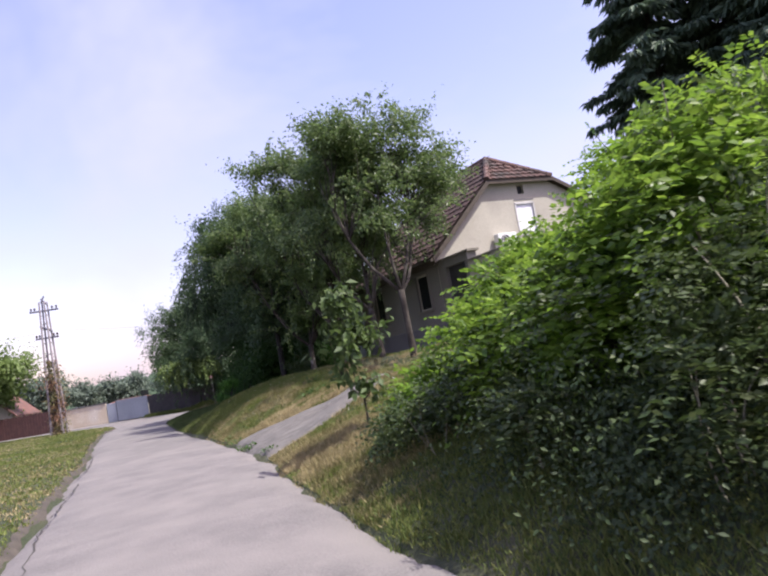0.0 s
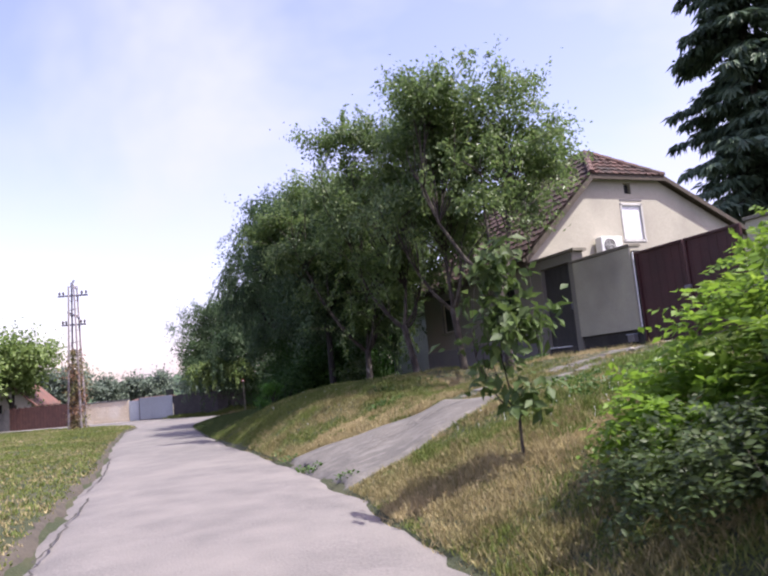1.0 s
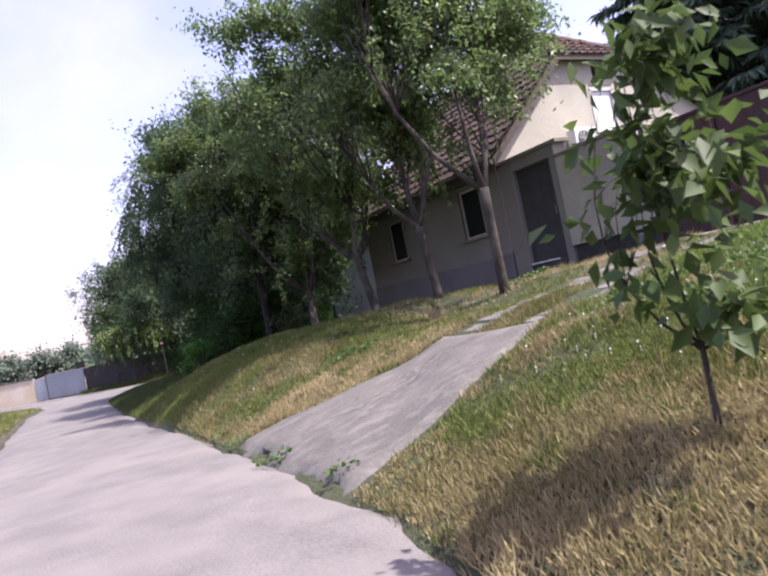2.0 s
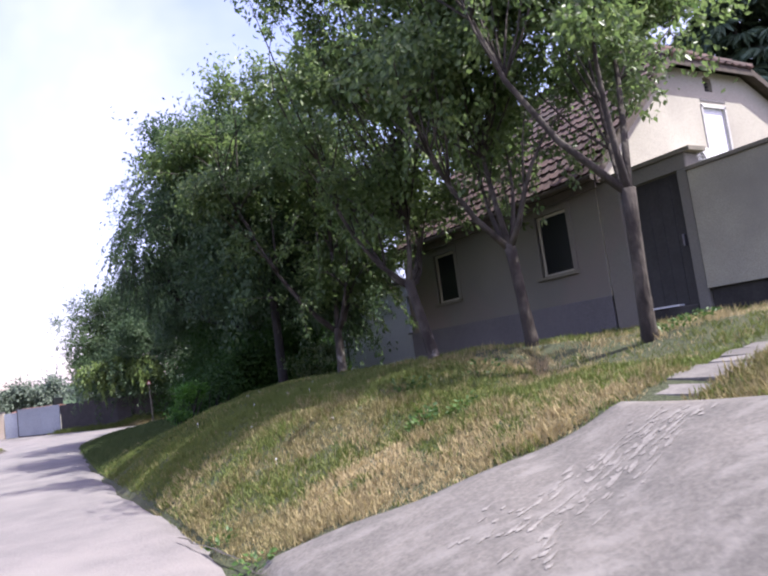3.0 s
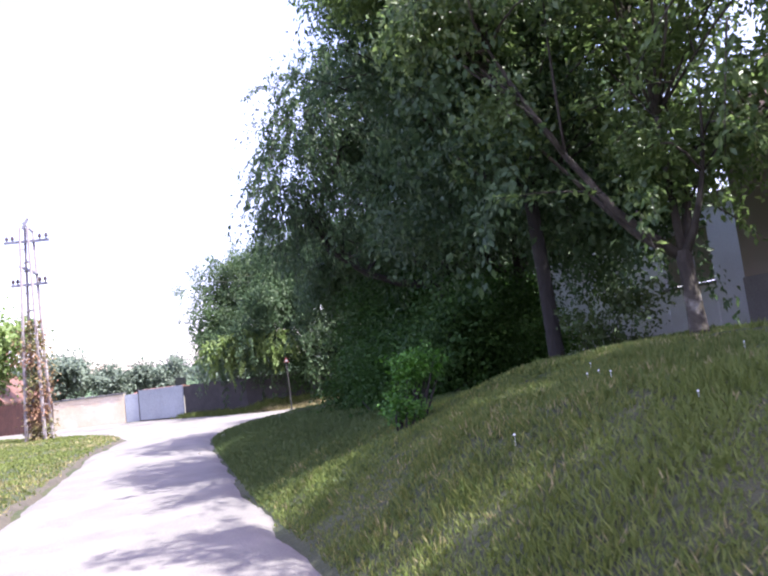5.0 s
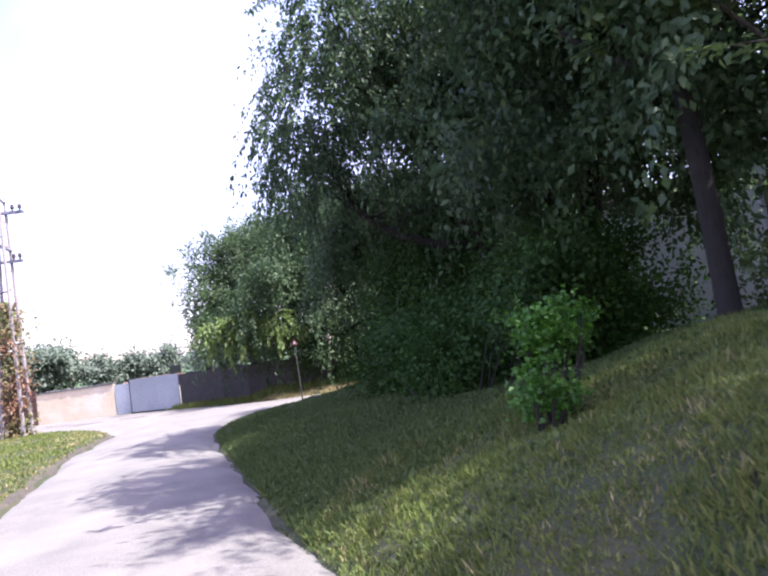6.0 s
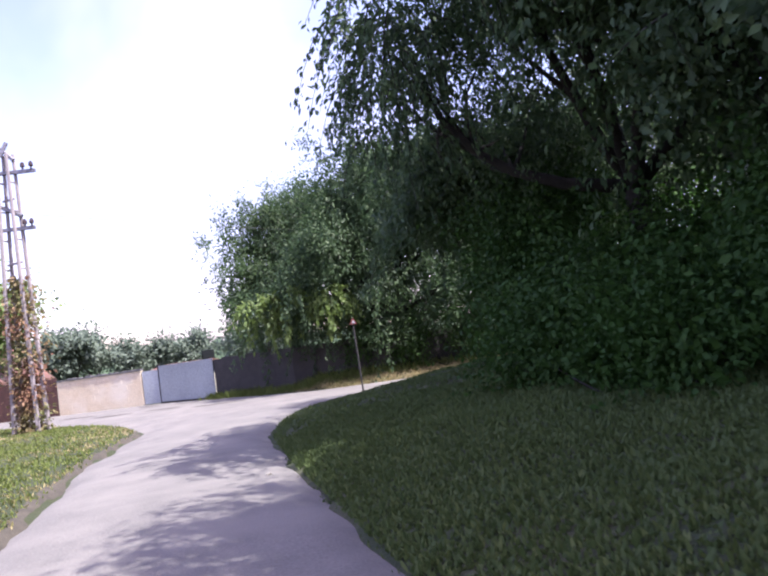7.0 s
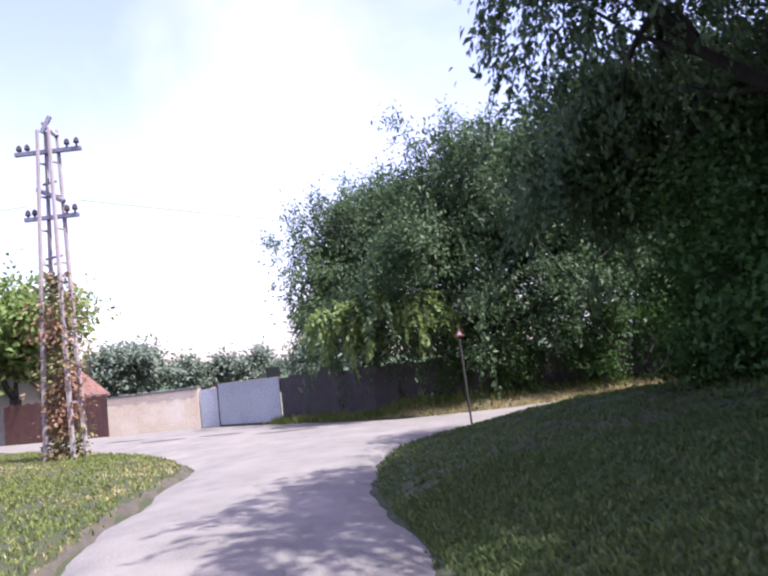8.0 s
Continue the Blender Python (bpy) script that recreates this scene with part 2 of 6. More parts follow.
M = {
    "soil": material("dry_soil_and_thatch", (0.045, 0.051, 0.021), (0.032, 0.043, 0.016), 1.6, 0.95, bump=0.8, fine=25, c=(0.068, 0.066, 0.033), c_scale=0.35, bump_dist=0.04),
    "asphalt": material("worn_pale_asphalt", (0.184, 0.168, 0.157), (0.142, 0.131, 0.123), 2.2, 0.92, bump=0.8, fine=45, c=(0.212, 0.193, 0.177), c_scale=0.7, c_lo=0.46, c_hi=0.72),
    "concrete": material("rough_grey_concrete", (0.142, 0.13, 0.113), (0.102, 0.095, 0.084), 1.8, 0.92, bump=0.3, fine=30, c=(0.19, 0.177, 0.157), c_scale=5.0, c_lo=0.5, c_hi=0.75, bump_dist=0.02, c_stretch=(0.8, 1.25, 1), c_turn=-31),
    "scrape": material("freshly_scraped_concrete", (0.225, 0.21, 0.186), (0.17, 0.158, 0.14), 9, 0.92, bump=0.3, fine=40),
    "slab": material("old_paving_slab", (0.155, 0.143, 0.128), (0.105, 0.098, 0.088), 4, 0.92, bump=0.6, fine=30, piece=0.22),
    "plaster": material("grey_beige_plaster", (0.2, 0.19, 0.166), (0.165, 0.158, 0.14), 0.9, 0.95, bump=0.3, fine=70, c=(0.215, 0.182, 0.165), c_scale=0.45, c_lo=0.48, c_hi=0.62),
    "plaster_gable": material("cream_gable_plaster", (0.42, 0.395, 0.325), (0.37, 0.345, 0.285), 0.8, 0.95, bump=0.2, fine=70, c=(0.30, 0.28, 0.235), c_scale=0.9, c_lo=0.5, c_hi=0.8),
    "plinth": material("grey_plinth_render", (0.155, 0.145, 0.15), (0.13, 0.122, 0.128), 1.2, 0.95, bump=0.35, fine=60, c=(0.19, 0.18, 0.175), c_scale=0.6),
    "wallgrey": material("stained_yard_wall_plaster", (0.40, 0.378, 0.295), (0.33, 0.312, 0.25), 0.8, 0.95, bump=0.3, fine=60, c=(0.235, 0.222, 0.19), c_scale=0.55, c_lo=0.5, c_hi=0.75),
    "tarred": material("old_tarred_render", (0.045, 0.042, 0.04), (0.03, 0.028, 0.027), 3, 0.9, bump=0.4, fine=30, c=(0.075, 0.07, 0.064), c_scale=1.2),
    "coping": material("mossy_coping", (0.22, 0.20, 0.16), (0.15, 0.14, 0.11), 5, 0.95, bump=0.5, fine=40),
    # slope tiles are darkened for the crowns' shade; the hip tiles stay lighter
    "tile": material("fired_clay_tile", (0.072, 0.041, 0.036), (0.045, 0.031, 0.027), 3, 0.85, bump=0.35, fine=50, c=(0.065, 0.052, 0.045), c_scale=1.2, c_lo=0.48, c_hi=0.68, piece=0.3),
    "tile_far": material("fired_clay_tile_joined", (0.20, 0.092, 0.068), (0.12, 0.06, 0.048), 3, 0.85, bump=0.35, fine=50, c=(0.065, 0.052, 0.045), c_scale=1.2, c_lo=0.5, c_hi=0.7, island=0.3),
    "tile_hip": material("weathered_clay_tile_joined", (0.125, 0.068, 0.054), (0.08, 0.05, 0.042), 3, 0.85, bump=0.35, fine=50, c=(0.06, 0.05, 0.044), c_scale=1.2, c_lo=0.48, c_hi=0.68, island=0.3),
    # upper slope rows, with the same crown shade in their colour
    "tile_crown_shade": material("old_shade_darkened_tile_joined", (0.072, 0.041, 0.036), (0.045, 0.031, 0.027), 3, 0.85, bump=0.35, fine=50, c=(0.055, 0.047, 0.041), c_scale=1.2, c_lo=0.48, c_hi=0.68, island=0.3),
    "roof_under": material("dark_roof_boards", (0.09, 0.07, 0.055), (0.06, 0.05, 0.04), 6, 0.9, bump=0.3, fine=40),
    "barge": material("weathered_white_board", (0.55, 0.54, 0.52), (0.44, 0.43, 0.41), 5, 0.7, bump=0.2, fine=40),
    "white": material("white_paint", (0.82, 0.82, 0.82), (0.76, 0.76, 0.77), 3, 0.5, bump=0.1, fine=60),
    "ac": material("white_lacquered_sheet", (0.72, 0.72, 0.70), (0.66, 0.66, 0.64), 4, 0.4, bump=0.05, fine=60),
    "dark": material("dark_grille", (0.03, 0.03, 0.033), (0.022, 0.022, 0.024), 8, 0.6, bump=0.1),
    "door": material("dark_brown_door_paint", (0.035, 0.033, 0.036), (0.024, 0.023, 0.026), 3, 0.6, bump=0.2, fine=30),
    "sign_red": material("faded_red_sign_paint", (0.16, 0.03, 0.028), (0.12, 0.026, 0.024), 6, 0.5, bump=0.05),
    "gate": material("oxide_red_gate_paint", (0.055, 0.015, 0.016), (0.038, 0.012, 0.013), 2, 0.55, bump=0.15, fine=30),
    "bark": material("grey_brown_bark", (0.05, 0.041, 0.033), (0.028, 0.022, 0.018), 6, 0.95, bump=1.0, fine=22, c=(0.098, 0.084, 0.068), c_scale=3, bump_dist=0.03, stretch=(1, 1, 0.35)),
    # grove bark is near black: the canopy's shade is put into its colour
    "bark_dark": material("shade_darkened_bark", (0.019, 0.016, 0.014), (0.012, 0.01, 0.009), 6, 0.95, bump=0.9, fine=22, c=(0.025, 0.022, 0.019), c_scale=3, bump_dist=0.03, stretch=(1, 1, 0.35)),
    "cane": material("pale_dry_cane", (0.26, 0.24, 0.17), (0.18, 0.165, 0.115), 8, 0.8, bump=0.1),
    "crack": material("earth_filled_crack", (0.06, 0.053, 0.045), (0.04, 0.036, 0.03), 8, 0.95, bump=0.3),
    "mud": material("dried_road_mud", (0.085, 0.072, 0.056), (0.055, 0.047, 0.038), 5, 0.95, bump=0.5, fine=30, bump_dist=0.02),
    "lime": material("flaking_limewash_on_bark", (0.2, 0.182, 0.16), (0.075, 0.062, 0.05), 5, 0.95, bump=0.8, fine=25, c=(0.058, 0.048, 0.039), c_scale=5, c_lo=0.38, c_hi=0.46, bump_dist=0.02),
    "cream": material("cream_block_wall", (0.60, 0.51, 0.39), (0.56, 0.46, 0.335), 1.3, 0.92, bump=0.15, fine=30, c=(0.64, 0.57, 0.47), c_scale=0.7),
    "sheet": material("pale_grey_sheet_metal", (0.36, 0.385, 0.43), (0.30, 0.325, 0.365), 0.8, 0.5, 0.3, bump=0.1, fine=20),
    "fence_dark": material("dark_stained_fence", (0.045, 0.04, 0.04), (0.03, 0.027, 0.028), 4, 0.85, bump=0.3, fine=30),
    "fence_brown": material("red_brown_fence", (0.10, 0.045, 0.038), (0.07, 0.033, 0.03), 3, 0.8, bump=0.3, fine=30),
    "fence_grey": material("grey_plank_fence", (0.14, 0.135, 0.14), (0.10, 0.098, 0.10), 3, 0.9, bump=0.3, fine=30),
    "pole": material("weathered_concrete_pole", (0.30, 0.265, 0.275), (0.24, 0.21, 0.22), 3, 0.9, bump=0.3, fine=30),
    "steel": material("galvanised_steel", (0.22, 0.21, 0.25), (0.17, 0.165, 0.19), 5, 0.5, 0.6, bump=0.1),
    "ceramic": material("dark_glazed_insulator", (0.035, 0.025, 0.03), (0.05, 0.03, 0.03), 5, 0.25, bump=0.0),
    "shed": material("pale_limewashed_shed_wall", (0.70, 0.71, 0.77), (0.62, 0.63, 0.69), 0.9, 0.95, bump=0.2, fine=50, c=(0.54, 0.54, 0.59), c_scale=0.5),
    "board": material("tan_board", (0.20, 0.175, 0.12), (0.16, 0.14, 0.10), 3, 0.8, bump=0.2, fine=30),
    "stone": material("pale_stone", (0.40, 0.36, 0.30), (0.30, 0.275, 0.235), 6, 0.9, bump=0.4, fine=30),
    "wire": material("dark_cable", (0.05, 0.05, 0.05), (0.04, 0.04, 0.04), 5, 0.7, bump=0.0),
    "hill": material("distant_woods", (0.045, 0.075, 0.04), (0.06, 0.095, 0.05), 0.05, 1.0, bump=0.0, fine=0.3, c=(0.07, 0.10, 0.06), c_scale=0.02),
    "grass": leaf_material("mown_dry_and_green_grass", (0.15, 0.145, 0.045), (0.46, 0.38, 0.20), (0.46, 0.375, 0.205), 0.75, 0.3, 0.45),
    "grass_green": leaf_material("green_grass", (0.085, 0.13, 0.026), (0.25, 0.255, 0.072), (0.15, 0.19, 0.042), 0.7, 0.3, 0.5),
    "grass_lush": leaf_material("lush_bank_grass", (0.11, 0.19, 0.035), (0.29, 0.34, 0.10), (0.17, 0.26, 0.055), 0.7, 0.3, 0.7),
    "weed": leaf_material("fresh_weed_leaf", (0.05, 0.105, 0.022), (0.09, 0.16, 0.035), (0.065, 0.13, 0.027), 0.5, 0.35, 2.0),
    "leaf_row": leaf_material("orchard_leaf", (0.07, 0.125, 0.04), (0.26, 0.335, 0.12), (0.155, 0.225, 0.076), 0.36, 0.58, 0.6, 0.6),
    # grove crowns: shade from neighbouring crowns is put into this leaf colour
    "leaf_big": leaf_material("shade_darkened_drooping_leaf", (0.034, 0.066, 0.03), (0.12, 0.18, 0.075), (0.068, 0.115, 0.05), 0.5, 0.45, 0.5, 0.35),
    # lighter copy of leaf_big for the sunlit left end of the grove
    "leaf_fence": leaf_material("lit_drooping_leaf", (0.04, 0.076, 0.034), (0.16, 0.225, 0.095), (0.085, 0.142, 0.058), 0.45, 0.46, 0.5, 0.4),
    "leaf_bush": leaf_material("bright_pinnate_leaf", (0.09, 0.17, 0.022), (0.29, 0.42, 0.06), (0.20, 0.33, 0.04), 0.42, 0.55, 0.9),
    # dusty undergrowth, darkened to paint the shade below the thicket
    "leaf_low": leaf_material("dusty_shade_darkened_leaf", (0.022, 0.043, 0.012), (0.066, 0.095, 0.028), (0.036, 0.063, 0.018), 0.6, 0.3, 0.9),
    "leaf_sap": leaf_material("sapling_leaf", (0.045, 0.08, 0.02), (0.14, 0.20, 0.055), (0.08, 0.13, 0.035), 0.58, 0.38, 1.5),
    # shrub leaves under the trees carry the grove's gloom in their colour
    "leaf_shrub": leaf_material("shade_darkened_shrub_leaf", (0.022, 0.054, 0.012), (0.065, 0.125, 0.026), (0.036, 0.082, 0.017), 0.6, 0.32, 0.5, 0.2),
    "leaf_lime": leaf_material("yellow_green_leaf", (0.034, 0.105, 0.012), (0.085, 0.205, 0.022), (0.055, 0.155, 0.016), 0.5, 0.4, 1.0),
    # lightened leaf: sunlight on the hanging twigs is put into the colour
    "leaf_frond": leaf_material("sun_brightened_leaf", (0.11, 0.175, 0.045), (0.28, 0.36, 0.11), (0.18, 0.255, 0.075), 0.5, 0.45, 1.0),
    # distance haze is mixed into the far leaves: paler and less green
    "leaf_far": leaf_material("haze_tinted_far_leaf", (0.11, 0.15, 0.11), (0.19, 0.23, 0.165), (0.145, 0.185, 0.14), 0.6, 0.3, 0.3),
    "leaf_fir": leaf_material("dark_conifer_needles", (0.065, 0.105, 0.065), (0.15, 0.21, 0.125), (0.10, 0.15, 0.09), 0.6, 0.2, 0.6),
    # darker copy of the bank grass, tree shade put into its colour
    "grass_dark": leaf_material("shade_darkened_grass", (0.055, 0.088, 0.022), (0.125, 0.155, 0.046), (0.08, 0.115, 0.032), 0.7, 0.3, 0.5),
    # weed leaves darkened too, for the thicket's shade on the verge
    "leaf_weed": leaf_material("roadside_weed_leaf", (0.035, 0.064, 0.016), (0.115, 0.145, 0.05), (0.062, 0.095, 0.026), 0.5, 0.35, 1.2),
    "leaf_dry": leaf_material("rusty_dry_creeper", (0.22, 0.11, 0.07), (0.34, 0.21, 0.12), (0.17, 0.18, 0.07), 0.7, 0.35, 1.2),
}


def glass_material():
    m = bpy.data.materials.new("window_glass")
    m.use_nodes = True
    p = m.node_tree.nodes["Principled BSDF"]
    p.inputs["Base Color"].default_value = (0.015, 0.017, 0.018, 1)
    p.inputs["Roughness"].default_value, p.inputs["IOR"].default_value = 0.15, 1.2
    return m


M["glass"] = glass_material()


# ---- builders ----
def mesh_of(name, verts, faces, mat, smooth=False):
    me = bpy.data.meshes.new(name)
    me.from_pydata(verts, [], faces)
    me.materials.append(mat)
    if smooth:
        me.polygons.foreach_set("use_smooth", [True] * len(me.polygons))
    me.update()
    return me


class Shape:
    """Collects boxes, tubes and sheets into one mesh."""

    def __init__(self):
        self.v, self.f = [], []

    def add(self, verts, faces):
        o = len(self.v)
        self.v += [tuple(p) for p in verts]
        self.f += [tuple(i + o for i in q) for q in faces]
        return self

    def box(self, x0, x1, y0, y1, z0, z1, m=None):
        """A box with narrow chamfers along its upright edges and its top."""
        b = min(x1 - x0, y1 - y0, z1 - z0) * 0.08
        b = min(b, 0.02)
        ring = lambda e, z: [(x0 + e, y0, z), (x1 - e, y0, z), (x1, y0 + e, z), (x1, y1 - e, z), (x1 - e, y1, z), (x0 + e, y1, z), (x0, y1 - e, z), (x0, y0 + e, z)]
        top = [(min(max(x, x0 + b), x1 - b), min(max(y, y0 + b), y1 - b), z1) for x, y, _ in ring(b, z1)]
        vs = ring(b, z0) + ring(b, z1 - b) + top
        fs = [tuple(reversed(range(8)))] + [(i, (i + 1) % 8, 8 + (i + 1) % 8, 8 + i) for i in range(8)]
        fs += [(8 + i, 8 + (i + 1) % 8, 16 + (i + 1) % 8, 16 + i) for i in range(8)] + [tuple(range(16, 24))]
        if m:
            vs = [m @ Vector(p) for p in vs]
        return self.add(vs, fs)

    def tube(self, pts, radii, n=7, cap=True):
        pts = [Vector(p) for p in pts]
        vs, fs = [], []
        for i, p in enumerate(pts):
            d = (pts[min(i + 1, len(pts) - 1)] - pts[max(i - 1, 0)]).normalized()
            a = d.cross(Vector((0.31, 0.95, 0.05)))
            a = a.normalized() if a.length > 1e-3 else Vector((1, 0, 0))
            b = d.cross(a)
            for k in range(n):
                w = 2 * math.pi * k / n
                vs.append(p + (a * math.cos(w) + b * math.sin(w)) * radii[i])
        for i in range(len(pts) - 1):
            for k in range(n):
                fs.append((i * n + k, i * n + (k + 1) % n, (i + 1) * n + (k + 1) % n, (i + 1) * n + k))
        if cap:
            fs += [tuple(reversed(range(n))), tuple(range((len(pts) - 1) * n, len(pts) * n))]
        return self.add(vs, fs)

    def prism(self, outline, axis, a, b):
        """An outline of (u, w) drawn out along an axis from a to b. axis y: (u, w) = (x, z); axis x: (y, z)."""
        n = len(outline)
        at = (lambda u, w, s: (u, s, w)) if axis == "y" else (lambda u, w, s: (s, u, w))
        vs = [at(u, w, a) for u, w in outline] + [at(u, w, b) for u, w in outline]
        fs = [tuple(range(n)), tuple(reversed(range(n, 2 * n)))] + [(i, n + i, n + (i + 1) % n, (i + 1) % n) for i in range(n)]
        return self.add(vs, fs)


def tidy(me):
    bm = bmesh.new()
    bm.from_mesh(me)
    bmesh.ops.recalc_face_normals(bm, faces=bm.faces)
    bm.to_mesh(me)
    bm.free()
    return me


def weld(me):
    """One skin out of prisms that stand side by side: joins their corners and drops the faces between them."""
    bm = bmesh.new()
    bm.from_mesh(me)
    bmesh.ops.remove_doubles(bm, verts=bm.verts, dist=0.0005)
    seen = {}
    for f in bm.faces:
        seen.setdefault(frozenset(v.index for v in f.verts), []).append(f)
    bmesh.ops.delete(bm, geom=[f for fs in seen.values() if len(fs) > 1 for f in fs], context="FACES")
    bmesh.ops.recalc_face_normals(bm, faces=bm.faces)
    bm.to_mesh(me)
    bm.free()
    return me


def part(name, shape, mat, parent=None, label="", smooth=False):
    me = tidy(mesh_of(name, shape.v, shape.f, M[mat], smooth)) if isinstance(shape, Shape) else shape
    ob = new(name, me)
    if parent:
        ob.parent = parent
        ob.matrix_parent_inverse = parent.matrix_basis.inverted()
    if label:
        tagged(ob, label)
    return ob


def thing(name, x, y, z, label, category, group="", kind=""):
    ob = new(name)
    ob.location = (x, y, z)
    ob.empty_display_size = 0.3
    return tagged(ob, label, category, group, kind)


def unit(a):
    return a / np.maximum(np.linalg.norm(a, axis=-1, keepdims=True), 1e-6)


def leaf_mesh(name, base, way, length, width, mat, rng, fold=0.25, facing=None):
    """Folded four-cornered leaves: base points, directions, lengths and widths; facing: the side to which their faces turn."""
    n = len(base)
    way = unit(way)
    turn = np.array([0, 0, 1.0]) if facing is None else facing
    side = unit(np.cross(way, unit(rng.normal(size=(n, 3)) * (0.6 if facing is None else 0.42) + turn)))
    up = np.cross(side, way)
    L, W = np.asarray(length).reshape(-1, 1), np.asarray(width).reshape(-1, 1)
    mid = base + way * L * 0.45
    tip = base + way * L - up * L * 0.12
    v = np.stack([base, mid + side * W + up * W * fold, tip, mid - side * W + up * W * fold], 1).reshape(-1, 3)
    i = np.arange(n).reshape(-1, 1) * 4
    f = np.concatenate([i + np.array([[0, 1, 2]]), i + np.array([[0, 2, 3]])])
    me = bpy.data.meshes.new(name)
    me.vertices.add(len(v))
    me.vertices.foreach_set("co", v.astype(np.float32).ravel())
    me.loops.add(f.size)
    me.loops.foreach_set("vertex_index", f.astype(np.int32).ravel())
    me.polygons.add(len(f))
    me.polygons.foreach_set("loop_start", np.arange(0, f.size, 3, dtype=np.int32))
    me.materials.append(M[mat])
    me.update(calc_edges=True)
    me.validate()
    return me


def lobe_points(rng, lobes, n, core=0.26):
    """Clump centres of a crown, with outward directions: most sit on flattened boughs with hollows between them, some fill the core."""
    w = np.array([l[3] * l[4] * l[5] for l in lobes]) ** 0.75
    nb = max(6, n // 14)
    arr = np.array(lobes)
    c = arr[rng.choice(len(lobes), nb, p=w / w.sum())]
    d = unit(rng.normal(size=(nb, 3)))
    at = c[:, :3] + d * c[:, 3:6] * (0.42 + 0.5 * rng.random((nb, 1)) ** 0.7)
    size = (0.36 * c[:, 3:6].mean(1) + 0.06) * (0.55 + 0.9 * rng.random(nb))
    m = int(n * (1 - core))
    k = rng.choice(nb, m, p=size ** 2 / (size ** 2).sum())
    o = unit(rng.normal(size=(m, 3)))
    p1 = at[k] + o * size[k].reshape(-1, 1) * rng.random((m, 1)) ** 0.45 * np.array([1.25, 1.25, 0.45])
    d1 = unit(d[k] * 0.8 + o * 0.6)
    c = arr[rng.choice(len(lobes), n - m, p=w / w.sum())]
    d2 = unit(rng.normal(size=(n - m, 3)))
    p2 = c[:, :3] + d2 * c[:, 3:6] * (0.25 + 0.6 * rng.random((n - m, 1)))
    return np.concatenate([p1, p2]), np.concatenate([d1, d2])


def sprigs(rng, lobes, n, leaf, droop, length=0.8):
    """Single leafy twigs that stand out of a crown's outline: their paths, leaf bases and directions."""
    w = np.array([l[3] * l[4] for l in lobes])
    c = np.array(lobes)[rng.choice(len(lobes), n, p=w / w.sum())]
    d = unit(rng.normal(size=(n, 3)) + np.array([0, 0, 0.25]))
    paths, base, way = [], [], []
    for q, o in zip(c, d):
        a = q[:3] + o * q[3:6] * 0.8
        run = length * (0.5 + rng.random())
        s = np.linspace(0, 1, 6).reshape(-1, 1)
        out = unit(o + rng.normal(size=3) * 0.35)
        path = a + out * s * run - np.array([0, 0, 1.0]) * droop * run * s ** 2.2
        paths.append([tuple(v) for v in path])
        m = int(16 + 40 * run)
        u = rng.random((m, 1)) ** 0.8
        base.append(a + out * u * run - np.array([0, 0, 1.0]) * droop * run * u ** 2.2 + rng.normal(size=(m, 3)) * 0.035)
        way.append(out * 0.5 + rng.normal(size=(m, 3)) * 0.55 - np.array([0, 0, 0.35 + 0.5 * droop]))
    base, way = np.concatenate(base), np.concatenate(way)
    return paths, base, way, leaf * (0.6 + 0.7 * rng.random(len(base)))


def crown_leaves(rng, lobes, clumps, per, leaf, spread, droop, strings=0.0, core=0.26):
    """Bases, directions, lengths of the leaves of a crown."""
    pts, out = lobe_points(rng, lobes, clumps, core)
    base, way, face = [], [], []
    for p, o in zip(pts, out):
        k = max(4, int(per * (0.5 + rng.random())))
        if rng.random() < strings:
            s = rng.random(k).reshape(-1, 1)
            run = (0.7 + 1.3 * rng.random())
            lean = np.array([o[0] * 0.5, o[1] * 0.5, 0.0])
            b = p + lean * s * run - np.array([0, 0, 1.0]) * s ** 1.5 * run + rng.normal(size=(k, 3)) * 0.09
            w = rng.normal(size=(k, 3)) * 0.45 + lean * 0.5 - np.array([0, 0, 0.9])
        else:
            axis = unit(o + rng.normal(size=3) * 0.5 + np.array([0, 0, 0.15 - droop * 0.4]))
            s = rng.normal(size=(k, 1))
            b = p + axis * s * spread * 1.1 + rng.normal(size=(k, 3)) * spread * 0.55
            w = axis * 0.5 + rng.normal(size=(k, 3)) * 0.65 - np.array([0, 0, droop])
        base.append(b)
        way.append(w)
        face.append(np.tile(unit(o + np.array([0, 0, 0.55])), (k, 1)))
    base, way, face = np.concatenate(base), np.concatenate(way), np.concatenate(face)
    L = leaf * (0.65 + 0.7 * rng.random(len(base)))
    return pts, base, way, L, face


def limb_path(a, b, sag, rng, n=6):
    a, b = np.array(a, float), np.array(b, float)
    bend = rng.normal(size=3) * 0.07 * np.linalg.norm(b - a)
    out = []
    for i in range(n):
        s = i / (n - 1)
        q = a + (b - a) * s
        q = q + np.array([0, 0, sag]) * math.sin(math.pi * s) + bend * math.sin(math.pi * s)
        out.append(tuple(q))
    return out


